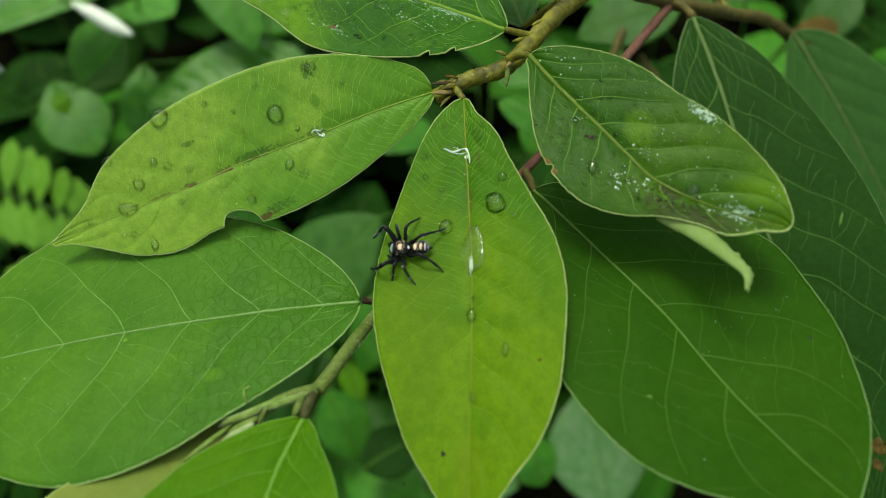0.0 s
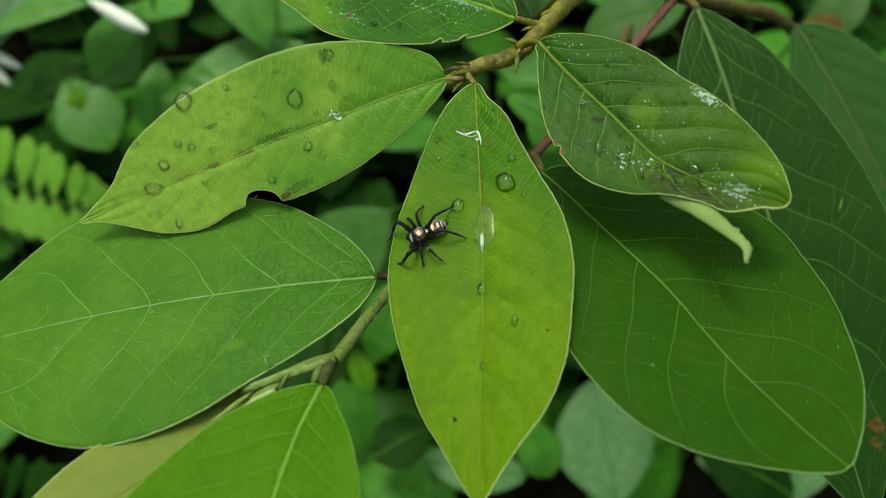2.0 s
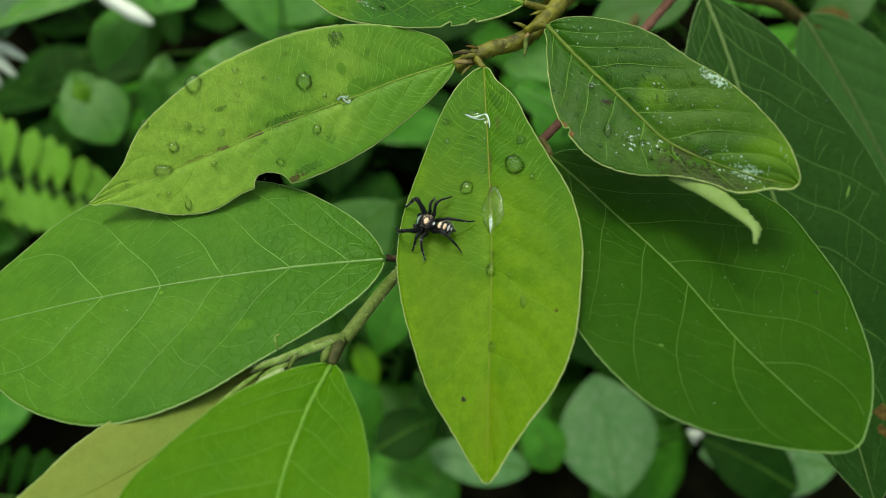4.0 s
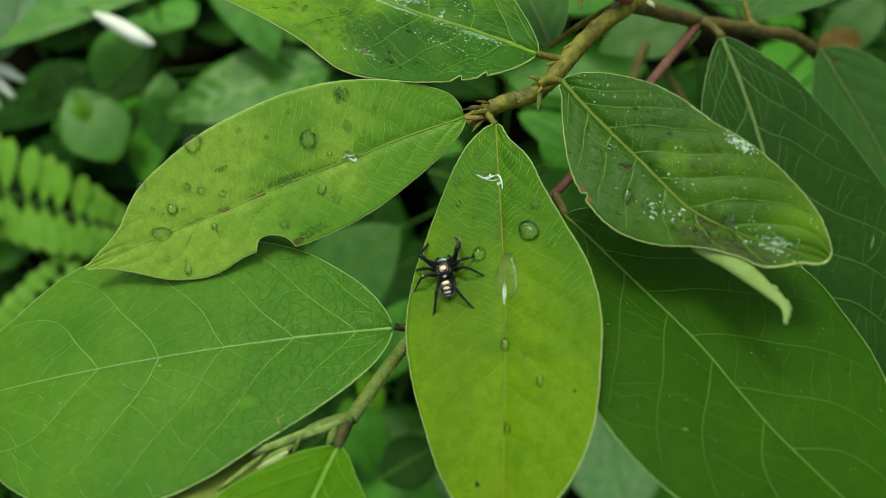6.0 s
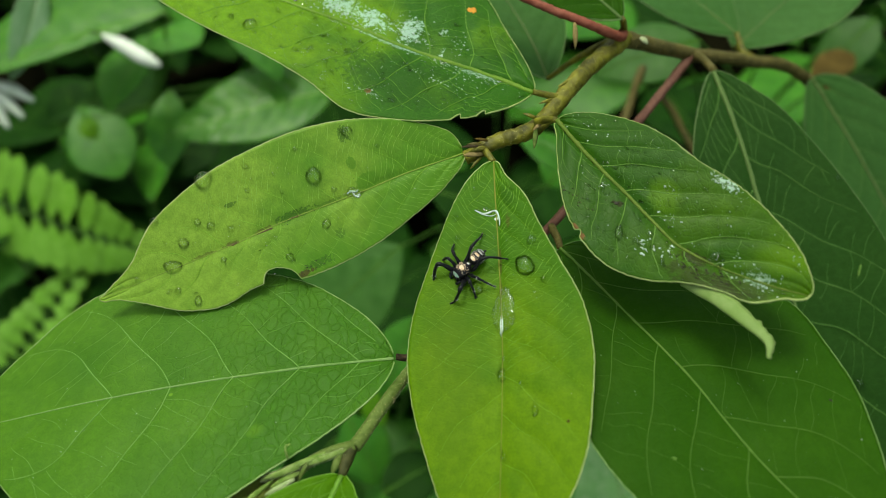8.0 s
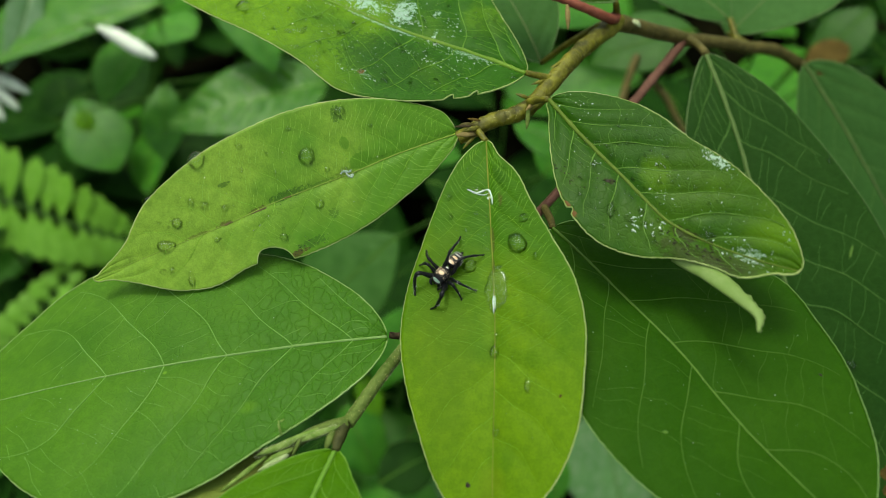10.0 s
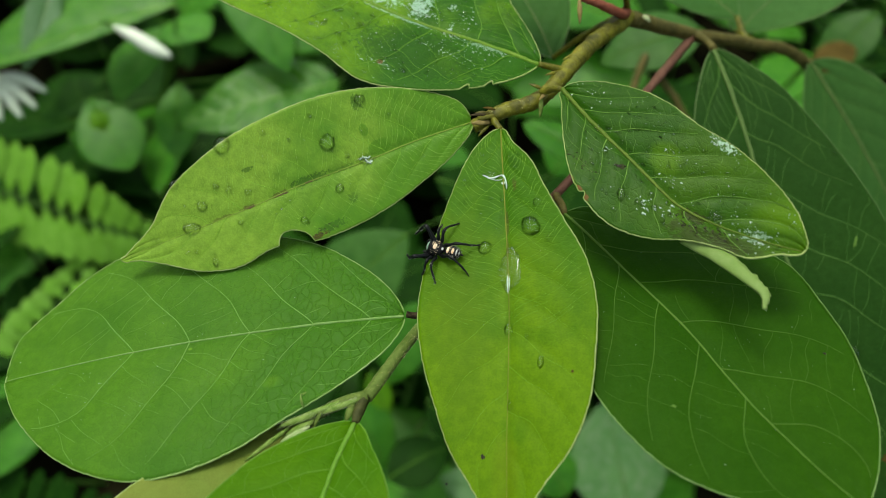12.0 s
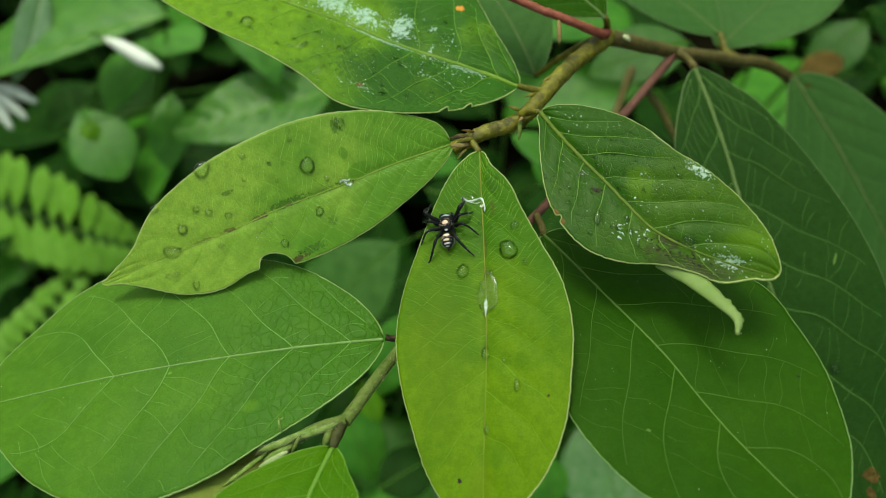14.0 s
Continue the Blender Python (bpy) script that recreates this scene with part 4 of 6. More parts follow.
def pores(points, radii, count, mat, seed):
    """Pale pores sprinkled over a branch, many and tiny."""
    rng = random.Random(seed)
    line = spline(points, 60)
    rad = lerp_list(radii, 60)
    verts, faces = [], []
    for i in range(count):
        k = rng.randint(1, 58)
        d = (line[k + 1] - line[k - 1]).normalized()
        a = d.orthogonal().normalized()
        q = Matrix.Rotation(rng.uniform(0, 6.28), 3, d) @ a
        e = d.cross(q)
        c = line[k].lerp(line[k + 1], rng.random()) + q * rad[k]
        r = rng.uniform(0.03, 0.1)
        b = len(verts)
        for z, w in ((-0.1, 1.0), (0.5 * r, 0.6)):
            for j in range(6):
                an = j * math.pi / 3
                verts.append(W(c + d * (1.5 * r * w * math.cos(an)) + e * (r * w * math.sin(an)) + q * z))
        faces += [(b + j, b + (j + 1) % 6, b + 6 + (j + 1) % 6, b + 6 + j) for j in range(6)] + [tuple(b + 6 + j for j in range(6))]
    return tagged(mesh_object("bark_speckle", verts, faces, mat, shrub, "pale pores of the bark"), kind="stuff")


pores([(-1.5, 26.6, -134.6), (4.5, 29.8, -134.8), (12.0, 33.2, -137.5), (22.5, 45.8, -148.8), (33.8, 56.8, -163)], (1.35, 1.45, 1.6, 1.75, 1.9), 240, M_PORE, 2)
pores([(33.2, 56.6, -162.6), (53.9, 58.3, -181.5), (73.0, 60.5, -196.5), (97.0, 61.2, -217)], (1.9, 1.75, 1.8, 1.9), 110, M_PORE, 3)
pores([(-6, -6, -127.4), (-10.8, -10.7, -123.2), (-18.6, -20.9, -113.3)], (0.93, 0.97, 1.06), 220, M_PORE, 4)


def bract(name, a, b, width, mat, bend=(0, 0, 0.6), label=""):
    """A small pointed scale, keeled and closed, from a to b."""
    a, b = Vector(a), Vector(b)
    x = (b - a).normalized()
    y = Vector((0, 0, 1)).cross(x).normalized()
    z = x.cross(y)
    verts, faces = [], []
    n = 9
    for i in range(n):
        t = i / (n - 1)
        c = a.lerp(b, t) + Vector(bend) * (4 * t * (1 - t))
        w = width * (math.sin(math.pi * min(1, 0.12 + t * 0.88)) ** 0.8) + 0.02
        for k in range(8):
            an = 2 * math.pi * k / 8
            verts.append(W(c + y * w * math.cos(an) + z * (0.3 * w * math.sin(an) - 0.25 * w * math.cos(an) ** 2)))
    for i in range(n - 1):
        for k in range(8):
            faces.append((i * 8 + k, i * 8 + (k + 1) % 8, (i + 1) * 8 + (k + 1) % 8, (i + 1) * 8 + k))
    faces += [tuple(range(8))[::-1], tuple((n - 1) * 8 + k for k in range(8))]
    return mesh_object(name, verts, faces, mat, shrub, label)


for a, b, w, mat in (
    ((1.8, 27.2, -132.8), (-1.9, 26.8, -132.0), 0.5, M_STIPULE),
    ((1.6, 28.8, -133.0), (-1.2, 28.8, -132.2), 0.36, M_BARK_BROWN),
    ((1.4, 26.6, -133.0), (-0.6, 24.4, -132.4), 0.3, M_BARK),
    ((2.4, 28.4, -132.6), (-0.8, 27.4, -132.0), 0.5, M_BARK),
    ((12.0, 34.0, -136.0), (9.0, 35.0, -135.2), 0.34, M_BARK),
    ((11.5, 32.6, -135.2), (11.0, 28.2, -134.0), 0.45, M_TWIG_GREEN),
    ((12.6, 33.4, -135.0), (10.8, 31.6, -134.0), 0.35, M_STIPULE),
    ((20.1, 54.9, -145.6), (20.2, 49.6, -145.6), 0.5, M_STIPULE),
    ((-26.6, -24.3, -111.2), (-31.2, -26.6, -110.6), 0.6, M_BUD),
    ((-28.4, -22.4, -111.4), (-28.8, -19.9, -110.8), 0.18, M_BUD),
    ((-28.7, -20.2, -110.9), (-27.8, -19.7, -110.6), 0.14, M_BUD),
    ((-22.0, -21.2, -111.8), (-29.6, -24.2, -111.2), 0.5, M_BUD),
    ((-25.0, -22.2, -111.8), (-33.0, -26.0, -112.0), 0.45, M_BUD),
    ((36.4, 56.2, -160.2), (38.0, 54.6, -160.0), 0.6, M_FUZZ),
    ((-19.6, -21.0, -111.9), (-27.2, -23.6, -111.4), 0.55, M_BUD),
    ((-26.2, -23.2, -111.2), (-32.4, -25.3, -110.9), 0.6, M_BUD),
    ((-27.2, -25.1, -110.4), (-31.8, -27.5, -110.0), 0.5, M_PALE_BUD),
    ((-30.6, -25.4, -111.0), (-37.2, -30.4, -108.8), 0.4, M_BUD),
    ((-25.4, -22.6, -111.0), (-26.6, -25.4, -110.4), 0.3, M_TWIG_GREEN),
    ((-20.4, -21.4, -112.0), (-21.6, -24.3, -110.2), 0.6, M_TWIG_GREEN),
    ((2.6, 29.6, -133.2), (0.2, 29.9, -132.6), 0.26, M_DRY),
    ((0.8, 28.4, -131.8), (-2.2, 28.2, -131.4), 0.26, M_BARK_DARK),
    ((15.8, 38.8, -140.8), (12.4, 37.6, -139.4), 0.34, M_BARK),
    ((19.2, 43.2, -144.4), (16.4, 41.6, -142.9), 0.3, M_BARK),
):
    bract("stipule", a, b, w, mat)
# curled flap of the wet leaf, seen from its pale underside
def curled_flap():
    line = spline([(32.0, 5.4, -114.0), (36.0, 3.4, -111.0), (39.5, -0.4, -107.0), (41.6, -3.2, -104.6), (41.2, -5.6, -103.8)], 28)
    half = lerp_list((1.0, 1.6, 1.5, 1.1, 0.85, 0.65, 0.25), 28)
    verts, faces = [], []
    for i, p in enumerate(line):
        d = (line[min(i + 1, 27)] - line[max(i - 1, 0)]).normalized()
        y = Vector((0.15, 0.1, 1)).cross(d).normalized()
        z = d.cross(y)
        jag = 0.6 * noise.noise(Vector((i * 0.7, 3, 1)))
        for k in range(7):
            u = (k - 3) / 3
            w = half[i] * u + (jag if k == 6 else 0)
            verts.append(W(p + y * w - z * (0.35 * half[i] * u * u)))
        for k in range(7):
            u = (6 - k - 3) / 3
            w = half[i] * u + (jag if k == 0 else 0)
            verts.append(W(p + y * w - z * (0.35 * half[i] * u * u + 0.22)))
    for i in range(27):
        for k in range(14):
            faces.append((i * 14 + k, i * 14 + (k + 1) % 14, (i + 1) * 14 + (k + 1) % 14, (i + 1) * 14 + k))
    faces += [tuple(range(14))[::-1], tuple(27 * 14 + k for k in range(14))]
    mat = plain_material("leaf_underside", (0.125, 0.215, 0.045), (0.17, 0.26, 0.075), 500, 0.6)
    mesh_object("curled_flap", verts, faces, mat, shrub, "pale torn flap curled from the leaf edge")


curled_flap()


# ---- undergrowth ----
def far_material(name, col, pale, mottled=0.0, rough=0.45, gloss=0.2):
    m, nt, bsdf = material(name)
    at = nt.nodes.new("ShaderNodeAttribute")
    at.attribute_name = "leafco"
    n1 = node(nt, "ShaderNodeTexNoise", Scale=0.12, Detail=4.0)
    n2 = node(nt, "ShaderNodeTexNoise", Scale=0.35, Detail=5.0, Roughness=0.7)
    nt.links.new(at.outputs["Vector"], n1.inputs["Vector"])
    nt.links.new(at.outputs["Vector"], n2.inputs["Vector"])
    rnd = nt.nodes.new("ShaderNodeObjectInfo").outputs["Random"]
    c = mix(nt, ramp(nt, n1.outputs["Fac"], ((0.35, (0,)), (0.65, (1,)))), col, pale)
    c = mix(nt, math_node(nt, "MULTIPLY", rnd, 0.35), c, tuple(0.5 * v for v in col))
    if mottled:
        c = mix(nt, math_node(nt, "MULTIPLY", ramp(nt, n2.outputs["Fac"], ((0.5, (0,)), (0.68, (1,)))), mottled), c, (0.30, 0.36, 0.24))
    nt.links.new(c, bsdf.inputs["Base Color"])
    bsdf.inputs["Roughness"].default_value = rough
    bsdf.inputs["Specular IOR Level"].default_value = gloss
    b = node(nt, "ShaderNodeBump", Strength=0.5, Distance=0.0006)
    nt.links.new(n2.outputs["Fac"], b.inputs["Height"])
    nt.links.new(b.outputs[0], bsdf.inputs["Normal"])
    tr = nt.nodes.new("ShaderNodeBsdfTranslucent")
    nt.links.new(mix(nt, 1.0, c, (1.5, 1.5, 0.7), "MULTIPLY"), tr.inputs["Color"])
    sh = nt.nodes.new("ShaderNodeMixShader")
    sh.inputs[0].default_value = 0.25
    nt.links.new(bsdf.outputs[0], sh.inputs[1])
    nt.links.new(tr.outputs[0], sh.inputs[2])
    nt.links.new(sh.outputs[0], nt.nodes["Material Output"].inputs["Surface"])
    return m


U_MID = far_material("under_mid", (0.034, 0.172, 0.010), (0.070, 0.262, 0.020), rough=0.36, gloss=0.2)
# leaf green darkened to stand for the shade deep between plants
U_SHADE_DARK = far_material("under_shade_dark", (0.007, 0.038, 0.003), (0.014, 0.060, 0.005), rough=0.5, gloss=0.05)
U_BRIGHT = far_material("under_bright", (0.074, 0.235, 0.005), (0.108, 0.290, 0.008), gloss=0.12)
U_GREY = far_material("under_grey", (0.032, 0.120, 0.014), (0.055, 0.16, 0.026), rough=0.42, gloss=0.15)
U_MOTTLED = far_material("under_mottled", (0.090, 0.240, 0.070), (0.125, 0.285, 0.090), mottled=0.55)
# brighter copy of the mid green: daylight on two leaves put into the colour
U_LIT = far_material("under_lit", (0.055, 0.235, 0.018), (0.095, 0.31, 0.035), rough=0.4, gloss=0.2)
U_SHEEN = far_material("under_sheen", (0.034, 0.172, 0.006), (0.066, 0.232, 0.013), rough=0.32, gloss=0.34)
U_PALE = far_material("under_pale", (0.10, 0.24, 0.08), (0.16, 0.30, 0.14), rough=0.35, gloss=0.4)
U_PALE_GREEN = far_material("under_pale_green", (0.075, 0.215, 0.06), (0.11, 0.26, 0.085), rough=0.4, gloss=0.25)
U_STEM = plain_material("under_stem", (0.030, 0.095, 0.010), (0.055, 0.14, 0.020), 200, 0.6)
U_FERN = far_material("fern_green", (0.125, 0.330, 0.022), (0.17, 0.40, 0.045), gloss=0.15)
U_PETAL = plain_material("white_petal", (0.52, 0.62, 0.46), (0.70, 0.77, 0.66), 200, 0.5)


def leaf_stem(a, root, mat, parent, r0=0.7, r1=1.4, bow=0.02):
    a, root = Vector(a), Vector(root)
    mid = a.lerp(root, 0.45) + Vector((bow, bow, 0.02))
    pts = spline([a, mid, root], 14)
    mesh_object("stem", *tube(pts, [0.001 * r for r in lerp_list((r0, r1), 14)], 6, 0.1), mat, parent)


def under_leaf(base, tip, face, half, mat, parent, label="", arch=3.0, cup=0.25, blunt=0.0, seed=0.0, bend=0.0, ns=44, nw=9, edge=0.0, veins=8, lean=0.0, corrugate=0.03):
    sh = generic_shape(base, tip, face, half, arch, cup, blunt, seed, bend, lean)
    sh["veins"] = veins
    sh["quilt"] = corrugate * half
    sh["groove"] = 0.8
    return build_leaf(sh, mat, M_EDGE, M_VEIN_B if corrugate > 0.05 else M_VEIN_F, parent, label, ns=ns, nw=nw, thick=0.35, rib=1.0 if corrugate > 0.05 else 0.6, vein=0.0, edge=edge, side_veins=False)


def under_plant(root_x, root_y, label, leaves, category="plant", group=""):
    root = Vector((root_x, root_y, 0.0))
    plant = thing("undergrowth_plant", root, label, category, group)
    for i, (base, tip, face, half, mat, kw) in enumerate(leaves):
        under_leaf(base, tip, face, half, mat, plant, seed=3.7 * i + root_x * 50, **kw)
        leaf_stem(W(base), root + Vector((0, 0, -0.005)), U_STEM, plant)
    return plant


FACE = (0.0, 0.6, 0.8)
under_plant(-0.30, 0.42, "flowering undergrowth plant with pale green leaves", [
    ((-148, 131, -372), (-250, 91, -362), (0.1, 0.5, 0.85), 24, U_SHEEN, dict(lean=0.65, corrugate=0.06)),
    ((-212, 146, -372), (-221, 94, -364), (0.5, 0.3, 0.8), 8, U_PALE, dict(bend=1.5)),
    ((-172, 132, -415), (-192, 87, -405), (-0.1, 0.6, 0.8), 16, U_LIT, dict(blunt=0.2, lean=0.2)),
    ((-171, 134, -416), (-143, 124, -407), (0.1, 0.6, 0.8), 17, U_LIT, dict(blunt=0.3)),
    ((-183.9, 159, -472), (-150, 190, -472), FACE, 21, U_MID, {}),
])
under_plant(-0.16, 0.52, "broad ribbed green leaves of a low plant", [
    ((-71.7, 100.7, -412.6), (-158, 73, -401.4), (0.0, 0.4, 0.9), 24, U_SHEEN, dict(veins=9, blunt=-0.1, corrugate=0.19, lean=0.1)),
    ((-130, 175, -405), (-97, 102, -397), (0.1, 0.3, 0.95), 19, U_MID, {}),
    ((-175, 109, -450), (-174, 61, -445), (0.1, 0.4, 0.9), 13, U_MID, dict(blunt=0.2)),
    ((-222, 90, -440), (-214, 77, -438), (0.0, 0.4, 0.9), 6, U_BRIGHT, dict(blunt=0.3)),
])
under_plant(-0.33, 0.50, "low plant with rounded deep green leaves", [
    ((-252, 108, -494), (-219, 60, -485), (0.1, 0.4, 0.9), 22, U_MID, dict(blunt=0.35)),
    ((-262, 134.7, -543), (-312, 104, -532), (0, 0.5, 0.85), 22, U_SHADE_DARK, dict(blunt=0.3)),
    ((-269, 93.8, -534), (-282, 131, -533), (0.2, 0.3, 0.9), 19, U_SHADE_DARK, dict(blunt=0.3)),
    ((-236, 96, -505), (-262, 50, -500), (0.0, 0.5, 0.85), 17, U_SHADE_DARK, dict(blunt=0.2)),
])
under_plant(-0.02, 0.36, "low plant with pale green oval leaves", [
    ((-28, 14, -340), (-82, -36, -350), (0.1, 0.4, 0.9), 22, U_GREY, dict(blunt=0.1)),
    ((-14, 12, -338), (-3, 2, -342), (0.1, 0.4, 0.9), 7, U_MID, dict(blunt=0.3)),
    ((-20, -16, -311), (-34, -52, -321), (0.1, 0.5, 0.85), 11, U_MID, {}),
    ((36.4, 40, -326), (50, 56, -326), FACE, 11, U_MID, {}),
    ((46, 42, -296), (22, 59, -306), FACE, 9, U_MID, {}),
    ((-15, 40, -345), (40, 20, -352), FACE, 18, U_SHADE_DARK, {}),
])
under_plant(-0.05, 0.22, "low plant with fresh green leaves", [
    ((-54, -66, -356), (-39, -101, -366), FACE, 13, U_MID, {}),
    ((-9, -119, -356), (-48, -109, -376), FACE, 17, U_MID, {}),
    ((-36, -98, -342), (-8, -85, -352), FACE, 13, U_SHADE_DARK, {}),
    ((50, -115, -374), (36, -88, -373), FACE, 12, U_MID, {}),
    ((-60, -80, -380), (-90, -110, -380), FACE, 17, U_SHADE_DARK, {}),
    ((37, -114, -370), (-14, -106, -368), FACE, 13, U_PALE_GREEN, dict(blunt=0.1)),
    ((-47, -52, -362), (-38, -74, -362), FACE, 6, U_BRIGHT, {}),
    ((-20, -70, -380), (15, -95, -385), FACE, 14, U_SHADE_DARK, {}),
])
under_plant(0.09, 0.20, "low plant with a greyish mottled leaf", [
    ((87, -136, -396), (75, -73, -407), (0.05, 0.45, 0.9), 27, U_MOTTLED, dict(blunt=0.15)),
    ((152, -112, -336), (112, -92, -346), FACE, 17, U_SHADE_DARK, {}),
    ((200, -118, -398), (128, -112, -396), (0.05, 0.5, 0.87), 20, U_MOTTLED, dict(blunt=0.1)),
    ((170, -90, -360), (130, -75, -366), FACE, 17, U_SHADE_DARK, {}),
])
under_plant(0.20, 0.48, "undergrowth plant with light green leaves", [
    ((224, 111, -399), (186, 133, -398), FACE, 18, U_SHADE_DARK, {}),
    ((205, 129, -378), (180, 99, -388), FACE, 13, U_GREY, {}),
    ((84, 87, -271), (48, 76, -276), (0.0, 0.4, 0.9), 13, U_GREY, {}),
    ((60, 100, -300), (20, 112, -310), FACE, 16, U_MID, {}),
    ((150, 130, -380), (120, 160, -385), FACE, 20, U_SHADE_DARK, {}),
    ((230, 150, -420), (270, 120, -420), FACE, 22, U_SHADE_DARK, {}),
])


def white_bud():
    e = thing("flower_bud", W((-176, 116, -364)), "long closed white flower bud", "flower")
    pts = spline([(-176, 116.5, -364), (-166, 111.5, -362), (-155, 105, -360), (-145.5, 100.2, -359)], 24)
    rad = [0.001 * r for r in lerp_list((0.9, 2.0, 3.0, 3.5, 3.6, 3.4, 2.7, 1.0), 24)]
    mesh_object("petal", *tube([W(p) for p in pts], rad, 12, 0.12), U_PETAL, e)
    mesh_object("stalk", *tube([W(p) for p in spline([(-176, 116.5, -364), (-182, 119, -366), (-190, 118, -371)], 8)], [0.0009] * 8, 6), U_STEM, e)
    f = thing("white_flower", W((-240, 92, -380)), "small white flower with narrow drooping petals", "flower")
    for i, (dx, dy, dz) in enumerate(((30, -8, 4), (26, -17, 6), (18, -22, 5), (9, -24, 8), (2, -22, 3))):
        a = Vector((-246, 95, -380))
        b = a + Vector((dx, dy, dz))
        line = spline([a, a.lerp(b, 0.5) + Vector((0, 3, 3)), b], 14)
        mesh_object("petal", *tube([W(p) for p in line], [0.001 * r for r in lerp_list((0.8, 2.0, 2.8, 2.9, 1.2), 14)], 8, 0.1), U_PETAL, f)
    mesh_object("stalk", *tube([W(p) for p in spline([(-246, 95, -380), (-262, 92, -392), (-280, 70, -420)], 10)], [0.0012] * 10, 6), U_STEM, f)
    g = thing("white_flower", W((121, -99, -382)), "small fallen white blossom among the leaves", "flower")
    for dx, dy, dz in ((8, -1, 1), (8, -4, 2), (4, -6, 1)):
        a = Vector((117, -97, -382))
        b = a + Vector((dx, dy, dz))
        line = spline([a, a.lerp(b, 0.5) + Vector((0, 1, 1.5)), b], 10)
        mesh_object("petal", *tube([W(p) for p in line], [0.001 * r for r in lerp_list((0.3, 0.8, 1.0, 0.5), 10)], 8, 0.1), U_PETAL, g)
    mesh_object("stalk", *tube([W(p) for p in spline([(117, -97, -382), (122, -108, -394), (124, -112, -400)], 10)], [0.0007] * 10, 6), U_STEM, g)


white_bud()


def fern(root, line, lengths, width, n, label, skew=0.0, mat=None):
    """A frond: a rachis with a row of rounded leaflets on both sides."""
    plant = thing("fern", root, label, "fern", "ferns")
    pts = spline(line, 40)
    mesh_object("rachis", *tube([W(p) for p in pts], [0.001 * r for r in lerp_list((1.1, 0.5), 40)], 6), U_STEM, plant)
    stalk = spline([W(line[0]), W(line[0]).lerp(Vector(root), 0.5) + Vector((0, 0, 0.02)), Vector(root)], 10)
    mesh_object("stalk", *tube(stalk, [0.0012] * 10, 6), U_STEM, plant)
    for i in range(n):
        t = 0.05 + 0.93 * i / (n - 1)
        p = pts[int(t * 39)]
        d = (pts[min(int(t * 39) + 1, 39)] - pts[max(int(t * 39) - 1, 0)]).normalized()
        ll = float(np.interp(t, np.linspace(0, 1, len(lengths)), lengths))
        for side in (1, -1):
            y = Vector((0, 0, 1)).cross(d).normalized() * side
            tip = p + (y * 0.95 + d * (0.2 - skew * side)).normalized() * ll + Vector((0, 0, 1.5 * math.sin(i * 2.1 + side)))
            sh = generic_shape(tuple(p), tuple(tip), (0.1 * math.sin(i * 1.7), 0.45 + 0.1 * side, 0.85), width, 0.8, 0.1, 0.55, i * 1.3 + side)
            sh.update(quilt=0.1, wave=0.2, groove=0.2, veins=6)
            build_leaf(sh, mat or U_FERN, M_EDGE, U_STEM, plant, "", ns=16, nw=4, thick=0.3, rib=0.0, vein=0.0, edge=0.0, side_veins=False)
    return plant


fern((-0.30, 0.34, 0.0), [(-312, 50, -461), (-270, 36, -463), (-230, 22, -465), (-198, 13, -466)], (32, 34, 31, 22, 11), 7.0, 12, "bright green fern frond with rounded leaflets", 0.4)
fern((-0.27, 0.28, 0.0), [(-292, -72, -472), (-268, -40, -471), (-242, -4, -471)], (22, 22, 17, 9), 6.2, 9, "smaller bright green fern frond")
fern((-0.23, 0.20, 0.0), [(-300, -150, -440), (-250, -155, -440), (-190, -165, -438)], (34, 32, 20), 5.4, 11, "dark green fern frond low in the shade", 0.0, U_SHADE_DARK)


def brown_stems():
    for pts, r in (([(63, 77, -268), (59, 66, -268), (52, 40, -272)], 1.5), ([(70, 69, -273), (77, 58, -273), (90, 30, -280)], 1.3)):
        base = W(pts[-1])
        e = thing("bare_stem", (base.x, base.y + 0.05, 0.0), "thin brown bare stem", "stem", "bare stems")
        line = [W(p) for p in pts] + [base + Vector((0.01, 0.03, -0.08)), Vector((base.x, base.y + 0.05, -0.005))]
        mesh_object("stem", *tube(spline(line, 24), [0.001 * r] * 24, 7, 0.2), M_BARK_BROWN, e)
    d = thing("dry_leaf", W((165, 95, -340)), "dry orange brown leaf", "leaf")
    sh = generic_shape((176, 101, -342), (154, 90, -338), (0.1, 0.5, 0.85), 7.5, 2, 0.3, 0.1, 2.0)
    build_leaf(sh, M_DRY, M_DRY, M_DRY, d, "", ns=24, nw=6, rib=0.4, vein=0.0, edge=0.0, side_veins=False)


brown_stems()


